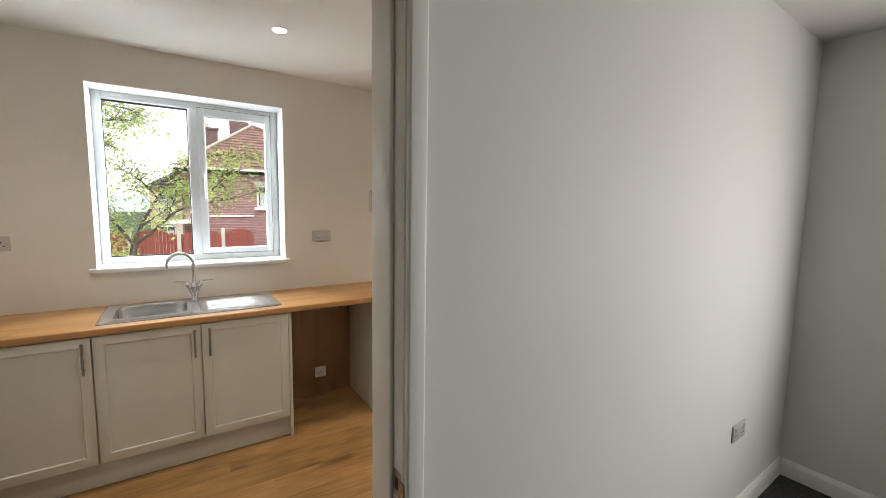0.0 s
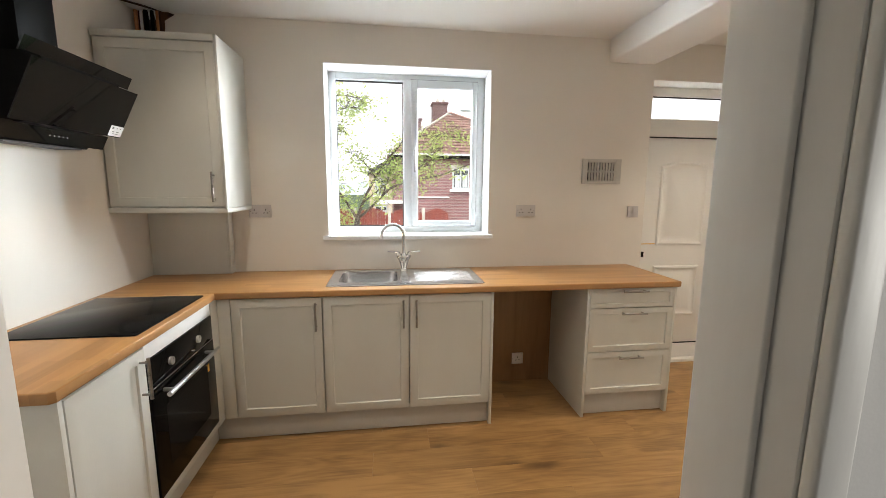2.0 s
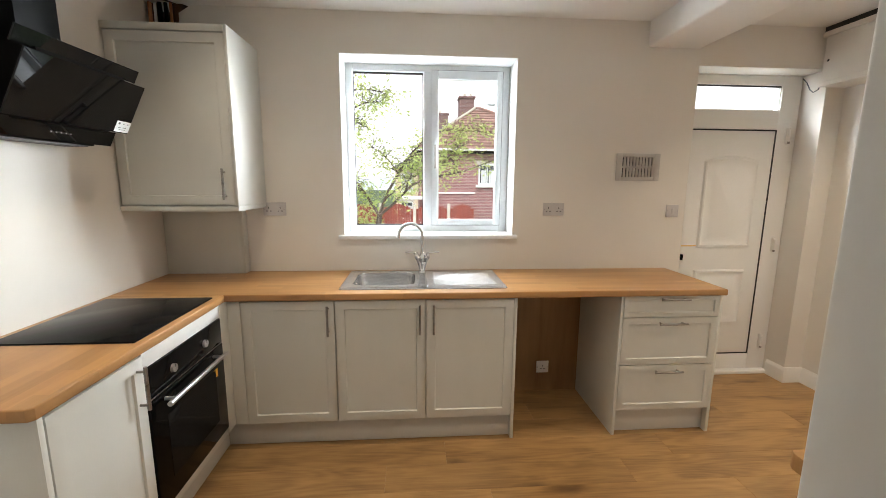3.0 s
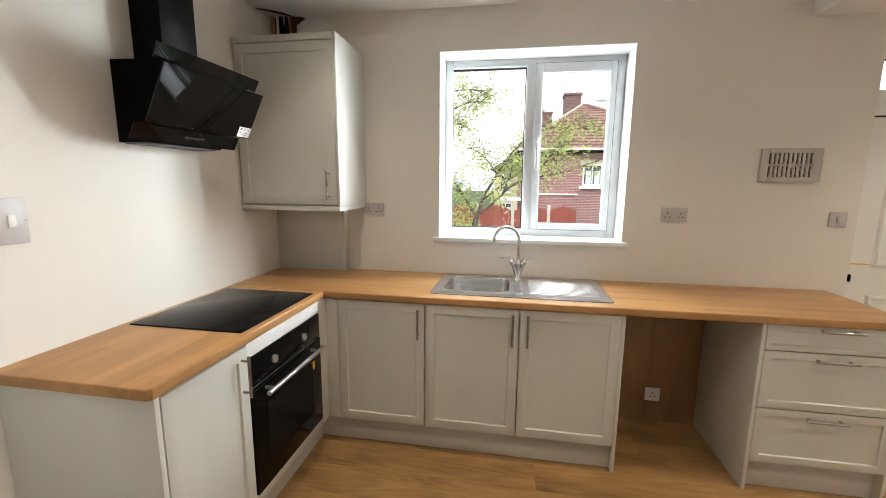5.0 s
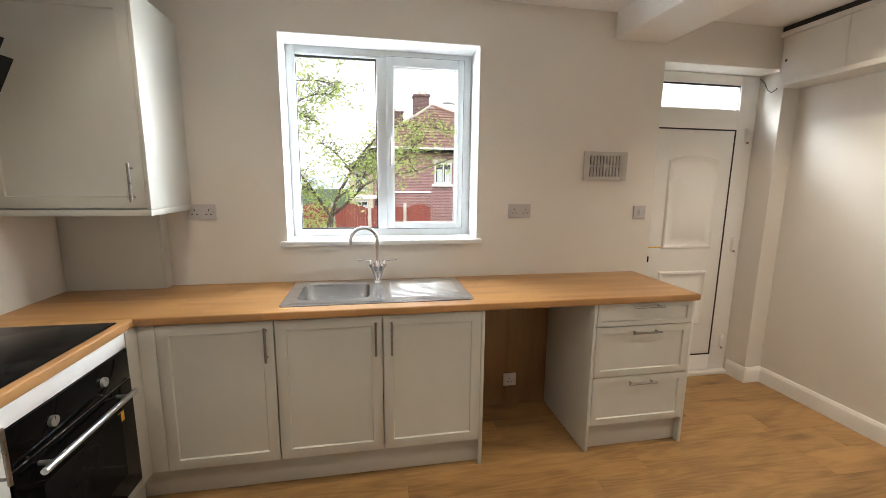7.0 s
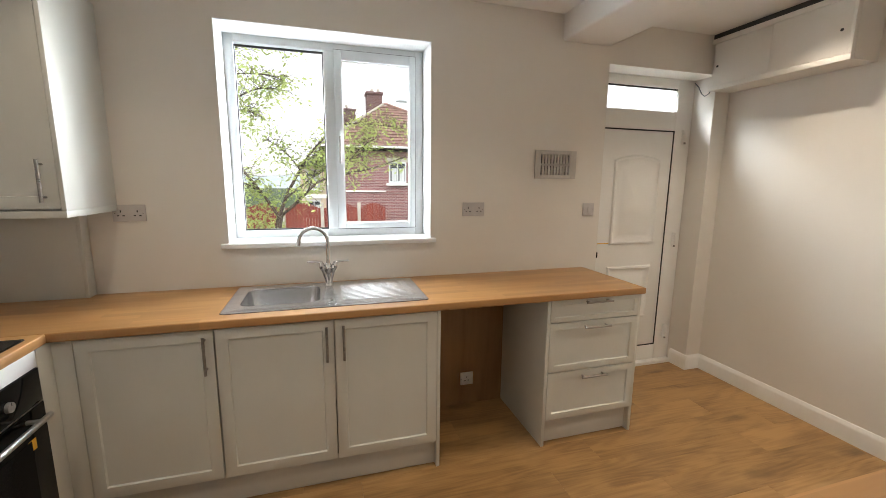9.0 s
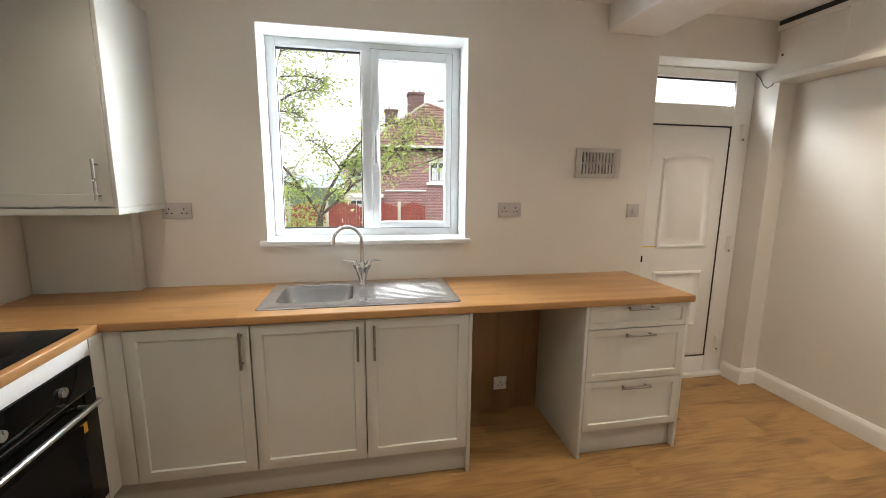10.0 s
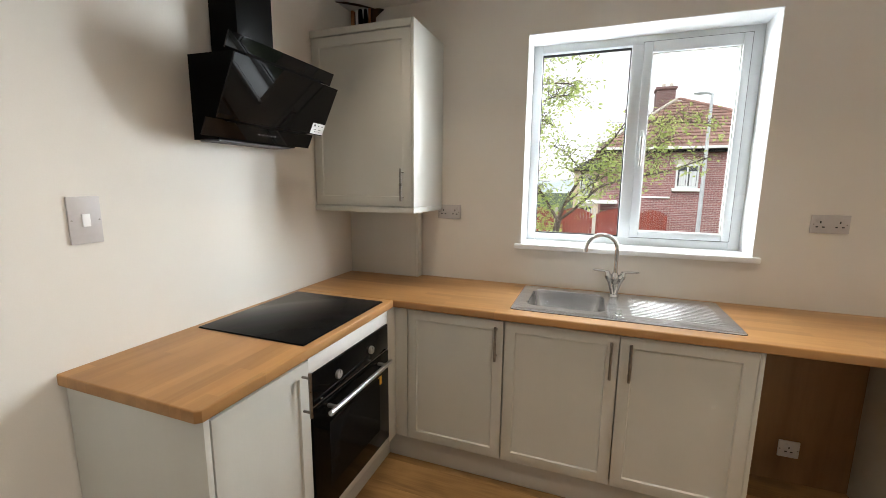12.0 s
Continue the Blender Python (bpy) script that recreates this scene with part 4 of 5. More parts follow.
# tap
TX, TY = 1.637, -0.098
tap = thing("mixer_tap", (TX, TY, SZ), "chrome swan-neck mixer tap with two levers", "tap")
part("base", rod((TX, TY, SZ), (TX, TY, SZ + 0.012), 0.026, 0.024, 24), CHROME, tap)
for s in (-1, 1):
    arm = tube([(TX + s * 0.006, TY, SZ + 0.006), (TX + s * 0.012, TY, SZ + 0.03), (TX + s * 0.024, TY, SZ + 0.075), (TX + s * 0.031, TY, SZ + 0.098)], [0.013, 0.0095, 0.011, 0.016], 18)
    rod((TX + s * 0.031, TY, SZ + 0.097), (TX + s * 0.035, TY, SZ + 0.112), 0.0185, 0.0185, 20, bm=arm)
    rod((TX + s * 0.035, TY, SZ + 0.112), (TX + s * 0.041, TY, SZ + 0.134), 0.0165, 0.011, 20, bm=arm)
    a = part("valve", arm, CHROME, tap)
    part("lever", tube([(TX + s * 0.040, TY, SZ + 0.130), (TX + s * 0.060, TY - 0.006, SZ + 0.135), (TX + s * 0.112, TY - 0.02, SZ + 0.141)], [0.007, 0.006, 0.005], 10), CHROME, a)
part("collar", tube([(TX, TY, SZ + 0.066), (TX, TY, SZ + 0.078), (TX, TY, SZ + 0.092), (TX, TY, SZ + 0.112), (TX, TY, SZ + 0.128)], [0.010, 0.017, 0.019, 0.018, 0.0135], 20), CHROME, tap)
part("stem", rod((TX, TY, SZ + 0.012), (TX, TY, SZ + 0.07), 0.0085, seg=14), CHROME, tap)
neck = [(TX, TY, SZ + 0.11), (TX, TY, SZ + 0.25)]
R = 0.076
neck += [(TX - R + R * math.cos(radians(a)), TY - 0.02 * (a / 180), SZ + 0.25 + R * math.sin(radians(a))) for a in range(10, 171, 10)]
neck += [(TX - 2 * R - 0.004, TY - 0.022, SZ + 0.232)]
part("spout", tube(neck, 0.0115, 16), CHROME, tap)

# ---- wall cabinet and boxing ----
cab = thing("wall_cabinet", (0.31, -0.21, 1.337), "dove grey shaker wall cabinet with one shut door", "cabinet")
part("body", box(0.0035, 0.605, -0.409, -0.0035, 1.366, 2.262), CARCASS, cab)
part("side_panel", box(0.6055, 0.622, -0.4305, -0.0035, 1.3655, 2.299, 0.001), UNIT, cab)
part("top_board", box(0.0035, 0.605, -0.4315, -0.0035, 2.2635, 2.298, 0.001), UNIT, cab)
part("bottom_board", box(0.0035, 0.622, -0.4325, -0.0035, 1.337, 1.365, 0.001), UNIT, cab)
door_with_handle(cab, 0.592, 0.884, pose(0.0115, -0.4295, 1.373), 0.548, 0.112)
boxing = thing("pipe_boxing", (0.25, -0.04, 0.909), "dove grey boxing between worktop and wall cabinet", "boxing")
part("front_board", box(0.0035, 0.472, -0.072, -0.056, 0.909, 1.3365, 0.001), UNIT, boxing)
part("return_board", box(0.4725, 0.490, -0.0725, -0.0035, 0.909, 1.3365, 0.0015), UNIT, boxing)

# stained hole with pipes over the cabinet, its inner shade painted on a flat patch
hole = thing("pipe_hole", (0.09, -0.01, 2.30), "rough stained hole with heating pipes rising to the ceiling", "pipes")
rng_hole = random.Random(3)
outline = [(0.004, 2.30), (0.17, 2.30)] + [(0.172 + rng_hole.uniform(-0.012, 0.012), 2.34 + 0.04 * k) for k in range(5)] + [(0.235, 2.5385), (0.20, 2.549), (0.004, 2.549)]
part("stained_patch", prism(outline, "y", -0.008, -0.0005), STAIN_AND_SHADE, hole, "brown-stained patch with near-black tone for the hole's shade")
bm = prism([(0.001, -0.17), (0.17, -0.012), (0.12, -0.09), (0.05, -0.15)], "z", CEIL - 0.006, CEIL - 0.001)
part("ceiling_crack", bm, STAIN_AND_SHADE, hole)
for px, mat, r in ((0.028, COPPER, 0.011), (0.058, LABEL, 0.008), (0.086, BLACKMETAL, 0.014), (0.120, BLACKMETAL, 0.011), (0.148, COPPER, 0.008)):
    part("pipe", rod((px, -0.03, 2.2985), (px, -0.03, CEIL - 0.0065), r, seg=12), mat, hole)
for px in (0.098, 0.135):
    part("plaster_drip", tube([(px, -0.022, CEIL - 0.004), (px + 0.004, -0.024, CEIL - 0.03), (px + 0.002, -0.022, CEIL - 0.055)], [0.012, 0.009, 0.004], 8), LABEL, hole, "white plaster drip")

# ---- cooker hood ----
hood = thing("cooker_hood", (0.1, -0.96, 1.64), "black angled glass cooker hood with a tall chimney", "cooker hood")
HY0, HY1 = -1.257, -0.660
part("chimney", box(0.0035, 0.146, -1.060, -0.866, 1.965, CEIL - 0.001, 0.002), BLACKMETAL, hood)
part("body", prism([(0.0035, 1.655), (0.130, 1.655), (0.158, 1.716), (0.214, 1.722), (0.306, 1.912), (0.285, 1.968), (0.0035, 1.974)], "y", HY0 + 0.087, HY1 - 0.08), BLACKMETAL, hood)


def hood_pane(name, a, b):
    """A glass pane 6 mm thick across the hood, from its lower edge a to its upper edge b, both (x, z)."""
    d = (Vector(b) - Vector(a)).normalized() * 0.006
    return part(name, prism([a, b, (b[0] - d.y, b[1] + d.x), (a[0] - d.y, a[1] + d.x)], "y", HY0, HY1), HOODGLASS, hood)


lower = hood_pane("lower_glass", (0.147, 1.661), (0.1775, 1.723))
glass = hood_pane("front_glass", (0.2275, 1.719), (0.3305, 1.928))
hood_pane("upper_glass", (0.286, 1.947), (0.3115, 1.999))
part("filter", box(0.02, 0.12, HY0 + 0.1, HY1 - 0.1, 1.650, 1.6545), INK, hood, "grey metal grease filter")
slope = (Vector((0.3305, 0, 1.928)) - Vector((0.2275, 0, 1.719))).normalized()
out = Vector((slope.z, 0, -slope.x))
for k in range(5):
    c = Vector((0.147, -0.995 + k * 0.0235, 1.661)) + slope * 0.033
    part("touch_light", rod(c + out * 0.0002, c + out * 0.0010, 0.0028, seg=10), LABEL, lower)
lab = Vector((0.2275, -0.7055, 1.719)) + slope * 0.044
bm = bmesh.new()
across, n4 = Vector((0, 1, 0)), []
for du, dv in ((-0.045, -0.040), (0.045, -0.040), (0.045, 0.012), (-0.045, 0.012)):
    n4.append(lab + across * du + slope * dv + out * 0.0006)
q = [bm.verts.new(p) for p in n4] + [bm.verts.new(p + out * 0.0006) for p in n4]
for f in ((0, 1, 2, 3), (7, 6, 5, 4), (0, 4, 5, 1), (1, 5, 6, 2), (2, 6, 7, 3), (3, 7, 4, 0)):
    bm.faces.new([q[i] for i in f])
sticker = part("energy_label", bm, LABEL, glass, "small white paper label with illegible print")
for du, dv, lw, lh in ((-0.028, 0.001, 0.012, 0.010), (0.0, 0.000, 0.008, 0.004), (0.026, 0.000, 0.010, 0.004), (-0.02, -0.018, 0.016, 0.003), (0.012, -0.018, 0.02, 0.003), (0.0, -0.028, 0.04, 0.002)):
    bm = bmesh.new()
    bm.faces.new([bm.verts.new(lab + across * (du + a * lw / 2) + slope * (dv + b * lh / 2) + out * 0.0016) for a, b in ((-1, -1), (1, -1), (1, 1), (-1, 1))])
    part("print_bar", bm, INK, sticker)


# ---- sockets, switches, vent ----
def faceplate(name, x0, x1, z0, z1, label, category, m, gangs, rocker_only=False, group="", plate_mat=None):
    """A wall plate facing -y in its own space, then set at the pose m."""
    root = new(name)
    root.empty_display_size = 0.03
    root.matrix_basis = m
    tagged(root, label, category, group)
    w, h = x1 - x0, z1 - z0
    part("plate", box(-w / 2, w / 2, -0.009, 0, -h / 2, h / 2, 0.0025), plate_mat or PLASTIC, root)
    for g in range(gangs):
        gx = (g - (gangs - 1) / 2) * w / gangs
        if rocker_only:
            part("rocker", box(gx - 0.011, gx + 0.011, -0.0145, -0.0092, -0.02, 0.02, 0.002), WHITEPLASTIC if h > 0.1 else PLASTIC, root)
            continue
        sgn = -1 if gangs == 1 else (1 if g else -1)
        part("rocker", box(gx + sgn * 0.012 - 0.006, gx + sgn * 0.012 + 0.006, -0.0125, -0.0092, 0.012, 0.030, 0.0015), plate_mat or PLASTIC, root)
        for sx, sz, sw, sh in ((0, 0.009, 0.005, 0.011), (-0.012, -0.013, 0.010, 0.0055), (0.012, -0.013, 0.010, 0.0055)):
            part("pin_slot", box(gx + sx - sw / 2, gx + sx + sw / 2, -0.0098, -0.0085, sz - sh / 2, sz + sh / 2), SLOT_AND_SHADE, root)
    for s in (-1, 1):
        part("screw", rod((s * w * 0.42, -0.0098, -0.001 if not rocker_only else s * 0.0), (s * w * 0.42, -0.0088, -0.001 if not rocker_only else s * 0.0), 0.0028, seg=10), NICKEL, root)
    return root


faceplate("double_socket", 0, 0.146, 0, 0.086, "pale grey double wall socket above the worktop", "socket", pose(2.541, 0, 1.326), 2, group="wall sockets")
faceplate("double_socket", 0, 0.146, 0, 0.086, "pale grey double wall socket beside the wall cabinet", "socket", pose(0.672, 0, 1.324), 2, group="wall sockets")
faceplate("single_socket", 0, 0.088, 0, 0.088, "white single socket low in the appliance gap", "socket", pose(2.51, -0.0225, 0.187), 1, plate_mat=WHITEPLASTIC)
faceplate("fused_switch", 0, 0.088, 0, 0.086, "pale grey fused switch plate near the back door", "switch", pose(3.394, 0, 1.317), 1, True)
faceplate("cooker_switch", 0, 0.090, 0, 0.148, "pale grey tall cooker switch plate with rocker", "switch", pose(0, -1.576, 1.369, 0, 0, 90), 1, True)
faceplate("double_socket", 0, 0.146, 0, 0.086, "pale grey double wall socket low on the hall wall", "socket", pose(3.86, hall_face(3.86), 0.485, 0, 0, 1.5), 2, group="wall sockets")

vent = thing("wall_vent", (3.116, 0, 1.525), "grey plastic wall vent with two rows of slots", "vent")
VX0, VX1, VZ0, VZ1 = 2.962, 3.270, 1.524, 1.708
part("backing", box(VX0 + 0.004, VX1 - 0.004, -0.003, -0.0005, VZ0 + 0.004, VZ1 - 0.004), SLOT_AND_SHADE, vent)
bm = box(VX0, VX0 + 0.042, -0.014, -0.0032, VZ0, VZ1, 0.002)
box(VX1 - 0.042, VX1, -0.014, -0.0032, VZ0, VZ1, 0.002, bm=bm)
box(VX0 + 0.042, VX1 - 0.042, -0.014, -0.0032, VZ0, VZ0 + 0.026, 0.002, bm=bm)
box(VX0 + 0.042, VX1 - 0.042, -0.014, -0.0032, VZ1 - 0.026, VZ1, 0.002, bm=bm)
part("frame", bm, VENTGREY, vent)
part("cross_bar", box(VX0 + 0.042, VX1 - 0.042, -0.0125, -0.0034, 1.610, 1.622), VENTGREY, vent)
for k in range(10):
    sx = VX0 + 0.042 + 0.0114 + k * 0.0224
    part("slat", box(sx, sx + 0.0130, -0.0125, -0.0034, VZ0 + 0.026, VZ1 - 0.026), VENTGREY, vent)
part("boss", rod((3.116, -0.0145, 1.616), (3.116, -0.0034, 1.616), 0.014, seg=18), VENTGREY, vent)

# ---- outside ----
def ground_z(y):
    return -0.25 - 1.65 * min(max((y - 0.3) / 16.0, 0), 1)


bm = bmesh.new()
ys = [-200, 0.31, 3, 6, 10, 14, 16.5, 20, 60, 200, 700]
rows = [[bm.verts.new((x, y, ground_z(y) if y > 0.3 else -0.35)) for x in (-500, -60, -10, 0, 5, 15, 60, 500)] for y in ys]
for a, b in zip(rows, rows[1:]):
    for k in range(len(a) - 1):
        bm.faces.new((a[k], a[k + 1], b[k + 1], b[k]))
solid("ground", bm, GRASS, "rough grass falling away from the house", "ground", kind="structure", at=(0, 0, -0.3))


def hip_roof(x0, x1, y0, y1, z, rx0, rx1, ry, rz, courses=15, over=0.3):
    """Roof slopes as rows of lapped tiles, between the eaves and a ridge from (rx0, ry) to (rx1, ry)."""
    bm = bmesh.new()
    e = [Vector((x0 - over, y0 - over, z)), Vector((x1 + over, y0 - over, z)), Vector((x1 + over, y1 + over, z)), Vector((x0 - over, y1 + over, z))]
    r = [Vector((rx0, ry, rz)), Vector((rx1, ry, rz))]
    for a, b, c, d in ((e[0], e[1], r[1], r[0]), (e[1], e[2], r[1], r[1]), (e[2], e[3], r[0], r[1]), (e[3], e[0], r[0], r[0])):
        n = (b - a).cross(d - a).normalized()
        if n.z < 0:
            n = -n
        for k in range(courses):
            s, t = k / courses, (k + 1) / courses
            p = [a.lerp(d, s) + n * 0.05, b.lerp(c, s) + n * 0.05, b.lerp(c, t), a.lerp(d, t)]
            base = [a.lerp(d, s) - n * 0.02, b.lerp(c, s) - n * 0.02]
            v = [bm.verts.new(q) for q in p]
            w = [bm.verts.new(q) for q in base]
            bm.faces.new(v)
            bm.faces.new((w[0], w[1], v[1], v[0]))
    return bm


def house_window(parent, x0, x1, z0, z1, y):
    f = part("window", box(x0, x1, y - 0.06, y - 0.002, z0, z1, 0.01), UPVC, parent, "white framed window with net curtain")
    mid = (x0 + x1) / 2
    for a, b in ((x0 + 0.07, mid - 0.03), (mid + 0.03, x1 - 0.07)):
        part("pane", box(a, b, y - 0.066, y - 0.0605, z0 + 0.09, z1 - 0.07), DARKROOM, f)
        part("curtain", box(a + 0.06, b - 0.02, y - 0.0675, y - 0.0665, z0 + 0.1, z1 - 0.3), CURTAIN, f)
    part("sill", box(x0 - 0.12, x1 + 0.12, y - 0.16, y - 0.002, z0 - 0.13, z0 - 0.002, 0.01), WHITEPLASTIC, f)
    part("lintel", box(x0 - 0.10, x1 + 0.10, y - 0.03, y - 0.001, z1 + 0.002, z1 + 0.18), CONCRETE, f)
    return f


HYF = 17.5
home = thing("house", (6.2, 21, -1.9), "red brick semi-detached house with hipped tiled roof", "house")
part("wall", box(1.85, 10.6, HYF, 25.0, -2.0, 3.1), BRICK, home)
part("roof", hip_roof(1.85, 10.6, HYF, 25.0, 3.1, 5.05, 5.25, 21.0, 5.62), ROOFTILE, home)
part("hip_tiles", tube([(1.6, HYF - 0.3, 3.17), (5.05, 21.0, 5.70)], 0.07, 8), CONCRETE, home)
part("hip_tiles", tube([(10.9, HYF - 0.3, 3.17), (5.25, 21.0, 5.70), (5.05, 21.0, 5.70)], 0.07, 8), ROOFTILE, home)
part("gutter", box(1.5, 10.9, HYF - 0.42, HYF - 0.30, 3.03, 3.13, 0.02), WHITEPLASTIC, home)
part("soffit", box(1.6, 10.8, HYF - 0.29, HYF - 0.002, 2.90, 3.02), BLACKMETAL, home)
stack = part("chimney", box(4.22, 5.08, 21.6, 22.5, 4.5, 6.30), STACKBRICK, home)
part("chimney_cap", box(4.16, 5.14, 21.54, 22.56, 6.30, 6.44, 0.02), STACKBRICK, stack)
for cx in (4.55, 4.90):
    part("chimney_pot", rod((cx, 22.0, 6.44), (cx, 22.0, 6.66), 0.11, 0.09, 12), CONCRETE, stack)
house_window(home, 4.75, 5.6, 1.42, 2.42, HYF)
part("porch_roof", box(0.9, 2.5, HYF - 1.0, HYF - 0.001, 0.72, 0.86, 0.02), WHITEPLASTIC, home)
part("band_course", box(2.6, 4.6, HYF - 0.08, HYF - 0.001, 0.98, 1.05, 0.01), WHITEPLASTIC, home)
far = thing("house", (4.0, 31, -1.9), "cream rendered house with dark tiled roof", "house")
part("wall", box(0.2, 8.0, 28.0, 35.0, -2.0, 2.5), CREAM, far)
part("roof", hip_roof(0.2, 8.0, 28.0, 35.0, 2.5, 4.2, 5.0, 31.5, 5.3), DARKTILE, far)
stack = part("chimney", box(3.3, 4.2, 29.4, 30.2, 3.4, 6.6), STACKBRICK, far)
part("chimney_cap", box(3.22, 4.28, 29.32, 30.28, 6.6, 6.75, 0.02), STACKBRICK, stack)
part("chimney_pot", rod((3.6, 29.8, 6.75), (3.6, 29.8, 7.05), 0.12, 0.1, 12), CONCRETE, stack)
house_window(far, 0.6, 1.5, 0.9, 2.1, 28.0)
house_window(far, 0.6, 1.5, -1.2, 0.1, 28.0)

# street lamp
post = thing("street_lamp", (5.35, 15.5, -1.85), "grey steel street lamp column", "street lamp")
part("column", tube([(5.35, 15.5, -1.85), (5.35, 15.5, 1.0), (5.35, 15.5, 4.85)], [0.085, 0.075, 0.05], 10), GALV, post)
part("lantern", tube([(5.37, 15.5, 4.80), (5.2, 15.5, 4.88), (4.95, 15.5, 4.90), (4.75, 15.5, 4.87)], [0.03, 0.06, 0.085, 0.04], 8), GALV, post)


# fence
FENCE_Y = 14.0
fence = thing("garden_fence", (0.5, FENCE_Y, ground_z(FENCE_Y)), "red-stained timber fence with arched panels between concrete posts", "fence")


def fence_panel(x0, x1, y, zt, arch):
    g = ground_z(y)
    rails = box(x0, x1, y + 0.006, y + 0.045, g + 0.4, g + 0.48)
    box(x0, x1, y + 0.006, y + 0.045, zt - 0.3, zt - 0.22, bm=rails)
    f = part("panel", rails, FENCERED, fence)
    n = max(int((x1 - x0) / 0.105), 3)
    w = (x1 - x0) / n
    for k in range(n):
        h = zt + arch * math.sin(math.pi * (k + 0.5) / n)
        part("board", box(x0 + k * w + 0.004, x0 + (k + 1) * w - 0.004, y - 0.012 - 0.006 * (k % 2), y + 0.004, g, h), FENCERED, f)


for k in range(5):
    fence_panel(-4.0 + 1.4 * k + 0.06, -2.6 + 1.4 * k - 0.06, FENCE_Y, 0.42, 0.22)
fence_panel(3.06, 4.05, FENCE_Y, 0.42, 0.22)
for k in range(6):
    part("post", box(-4.06 + 1.4 * k, -3.94 + 1.4 * k, FENCE_Y - 0.06, FENCE_Y + 0.06, ground_z(FENCE_Y), 0.66, 0.01), CONCRETE, fence, "concrete fence post")

# far wooded hills
bm = bmesh.new()
prev = None
for k in range(61):
    x = -300 + 10 * k
    h = -0.5 + 4 * noise.noise(Vector((x * 0.012, 1.3, 0))) + 2.5 * noise.noise(Vector((x * 0.09, 4.1, 0)))
    v = [bm.verts.new((x, 180, -4)), bm.verts.new((x, 190, h)), bm.verts.new((x, 230, h + 3))]
    if prev:
        for a in (0, 1):
            bm.faces.new((prev[a], v[a], v[a + 1], prev[a + 1]))
    prev = v
solid("backdrop", bm, HILL, "hazy wooded hills far away", "hills", kind="structure", at=(0, 190, -4))

# ---- tree ----
TREE_Y = 2.9
tree = thing("tree", (1.10, TREE_Y, ground_z(TREE_Y)), "small garden tree with spreading limbs and thin green leaves", "tree")
rng = random.Random(11)
fork = Vector((1.11, TREE_Y, 1.06))
part("trunk", tube([(1.02, TREE_Y, ground_z(TREE_Y) - 0.05), (1.04, TREE_Y, 0.4), (1.08, TREE_Y, 0.85), fork], [0.065, 0.05, 0.042, 0.036], 10), BARK, tree)


def bend(points, n=5):
    """Smooth points along a limb."""
    p = [Vector(q) for q in points]
    p = [p[0]] + p + [p[-1]]
    outp = []
    for i in range(1, len(p) - 2):
        for k in range(n):
            t = k / n
            outp.append(0.5 * (2 * p[i] + (p[i + 1] - p[i - 1]) * t + (2 * p[i - 1] - 5 * p[i] + 4 * p[i + 1] - p[i + 2]) * t * t + (3 * p[i] - p[i - 1] - 3 * p[i + 1] + p[i + 2]) * t ** 3))
    outp.append(p[-2])
    return outp


BOUGHS = [
    [(1.11, 0, 1.06), (1.22, 0.1, 1.36), (1.47, 0.15, 1.80), (1.68, 0.1, 2.04), (1.80, 0.05, 2.22)],
    [(1.12, 0, 1.06), (1.33, -0.1, 1.24), (1.58, -0.15, 1.48), (1.88, -0.2, 1.58), (2.25, -0.2, 1.66), (2.62, -0.3, 1.80)],
    [(1.10, 0, 1.06), (0.95, 0.0, 1.30), (0.75, -0.1, 1.60), (0.52, -0.15, 1.84), (0.30, -0.1, 1.98), (0.0, 0.0, 2.15)],
    [(0.52, -0.12, 1.86), (0.60, -0.2, 2.25), (0.66, -0.2, 2.60), (0.78, -0.2, 2.95), (0.82, -0.2, 3.3)],
]
# side limbs: parent bough, share of its length, reach across, reach up
SIDE = [(0, 0.18, 0.80, 0.50), (3, 0.52, 0.66, -0.06), (3, 0.25, 0.46, -0.10), (3, 0.72, 0.60, 0.10),
        (2, 0.22, -0.42, 0.14), (0, 0.90, 0.86, 0.02), (3, 0.28, 0.60, 0.22),
        (2, 0.75, 0.34, 0.20), (2, 0.50, -0.22, 0.42), (3, 0.88, 0.46, 0.12), (0, 0.40, -0.36, 0.34), (1, 0.55, 0.50, 0.48), (0, 0.55, 0.62, -0.04), (1, 0.30, 0.20, 0.42)]
for parent, share, across, rise in SIDE:
    line = BOUGHS[parent]
    f = share * (len(line) - 1)
    a = Vector(line[int(f)]).lerp(Vector(line[int(f) + 1]), f - int(f))
    BOUGHS.append([tuple(a + Vector((across * t, rng.uniform(-0.12, 0.2) * t, rise * t + 0.06 * math.sin(math.pi * t)))) for t in (0, 0.35, 0.7, 1)])
twigs = bmesh.new()
leaves = []
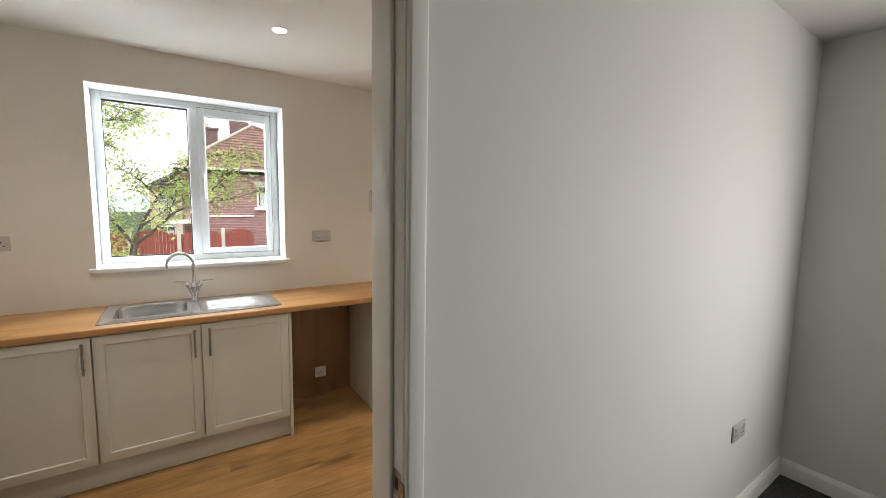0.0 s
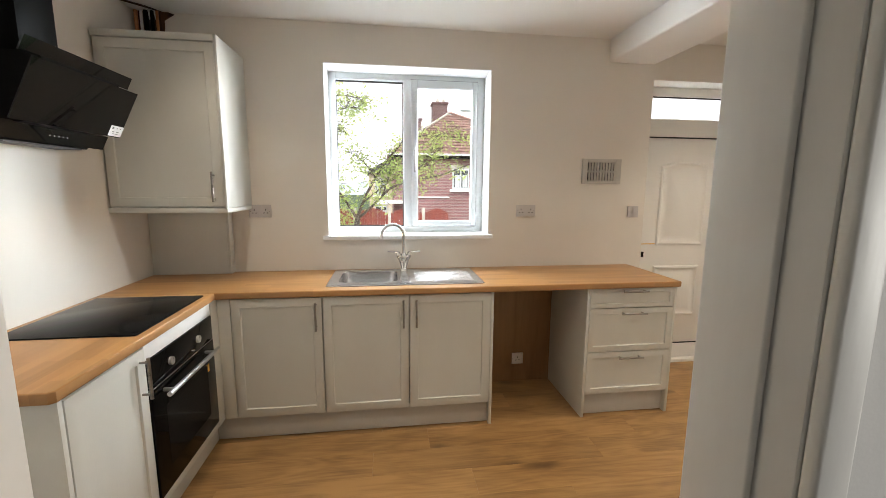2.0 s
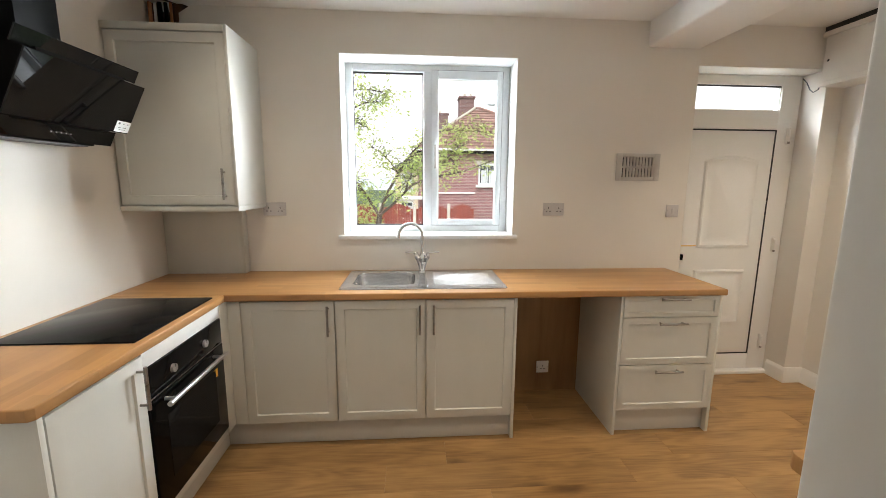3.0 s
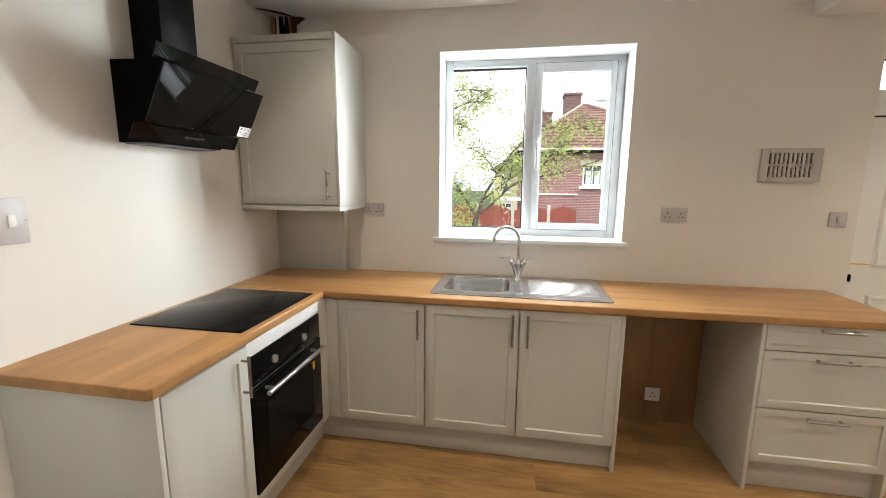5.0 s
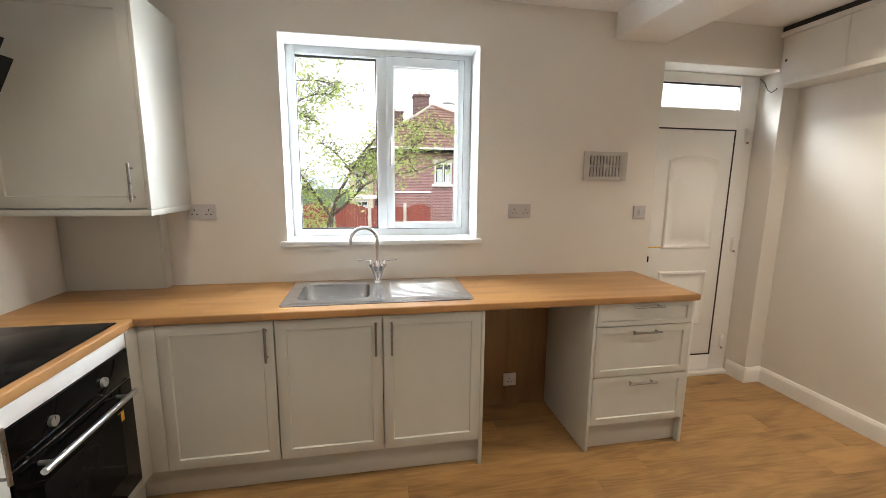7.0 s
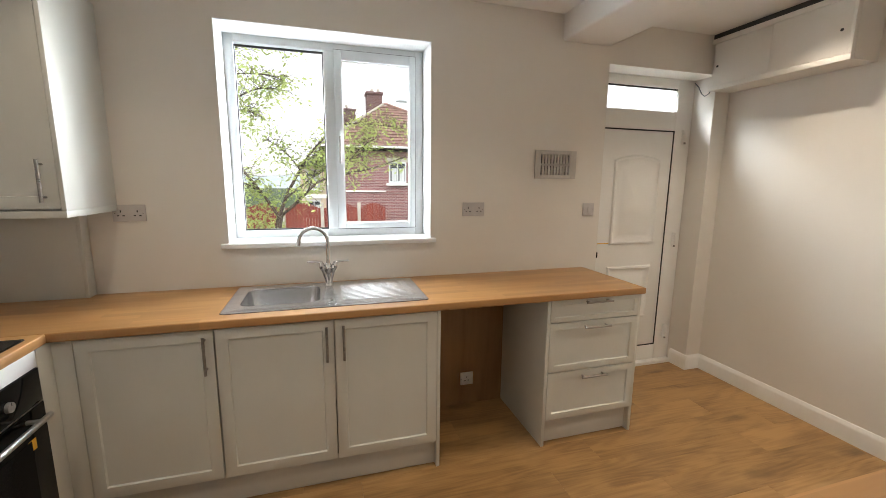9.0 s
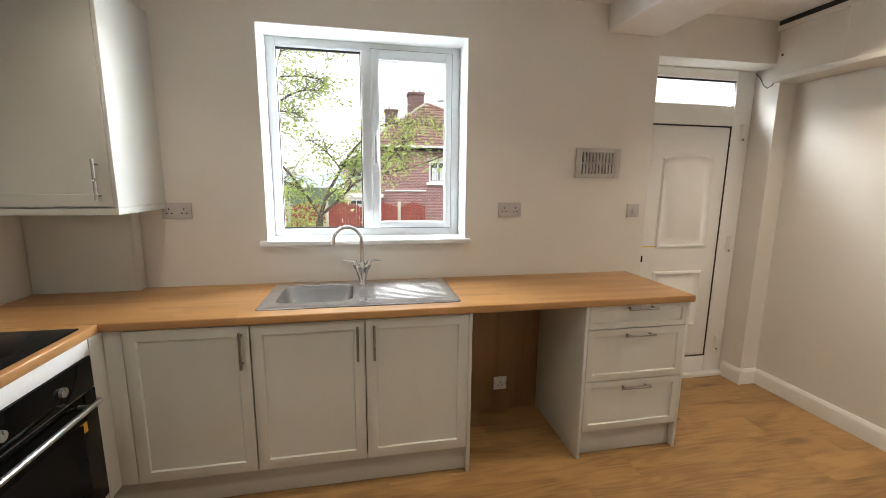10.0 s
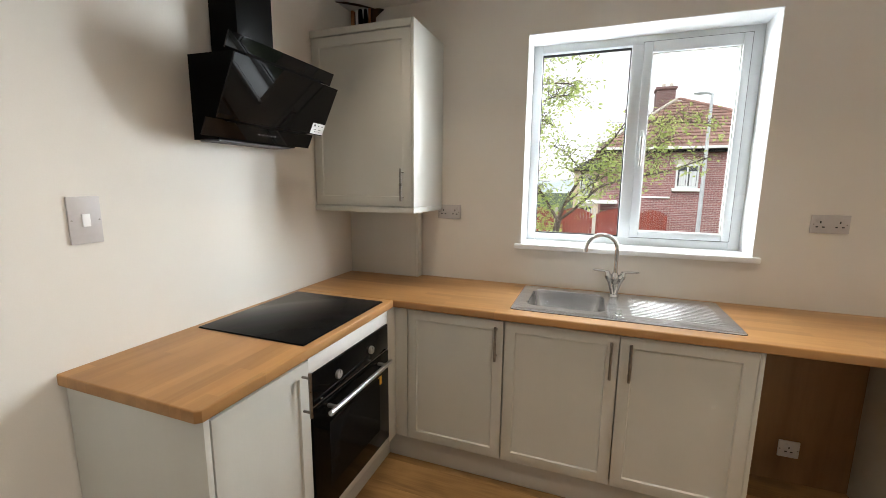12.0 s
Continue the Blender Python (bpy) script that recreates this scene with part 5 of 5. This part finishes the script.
for i, limb in enumerate(BOUGHS):
    pts = bend([(x, TREE_Y + y, z) for x, y, z in limb])
    r0 = (0.021, 0.018, 0.018, 0.012)[i] if i < 4 else 0.008
    part("limb", tube(pts, [r0 * (1 - 0.8 * k / len(pts)) + 0.002 for k in range(len(pts))], 8), BARK, tree)
    for k in range(len(pts) // 4, len(pts)):
        for _ in range(5 if i == 9 else 3):
            if rng.random() < 0.25:
                continue
            a = pts[k]
            d = Vector((rng.uniform(-1, 1), rng.uniform(-0.8, 0.8), rng.uniform(-0.5, 0.8)))
            d = d.normalized() * rng.uniform(0.14, 0.38)
            b = a + d + Vector((0, 0, -0.05))
            c = a + d * 0.55 + Vector((0, 0, 0.03))
            tube([a, c, b], [0.004, 0.003, 0.0015], 4, bm=twigs)
            for q in range(rng.randint(6, 11)):
                t = rng.uniform(0.25, 1.05)
                leaves.append(a.lerp(b, t) + Vector((rng.gauss(0, 0.045), rng.gauss(0, 0.05), rng.gauss(-0.015, 0.04))))
# low shrubby growth round the trunk
for _ in range(2300):
    leaves.append(Vector((rng.uniform(-0.5, 1.12), TREE_Y + rng.uniform(-0.2, 1.0), 0.75 + abs(rng.gauss(0, 0.36)))))
part("twigs", twigs, BARK, tree)
verts, faces = [], []
for p in leaves:
    d = Vector((rng.uniform(-1, 1), rng.uniform(-1, 1), rng.uniform(-0.9, 0.35))).normalized()
    s = d.orthogonal().normalized()
    s.rotate(Matrix.Rotation(rng.uniform(0, 6.28), 3, d))
    ln, wd = rng.uniform(0.04, 0.078), rng.uniform(0.009, 0.016)
    up = d.cross(s) * 0.006
    k = len(verts)
    verts += [p, p + d * ln * 0.45 + s * wd + up, p + d * ln, p + d * ln * 0.45 - s * wd + up, p + d * ln * 0.5]
    faces += [(k, k + 1, k + 4), (k + 1, k + 2, k + 4), (k + 2, k + 3, k + 4), (k + 3, k, k + 4)]
me = bpy.data.meshes.new("crown")
inv = BASE[tree].inverted()
me.from_pydata([tuple(inv @ v) for v in verts], [], faces)
me.materials.append(LEAF)
crown = tagged(new("crown", me), "thin yellow-green foliage", kind="stuff")
crown.parent = tree
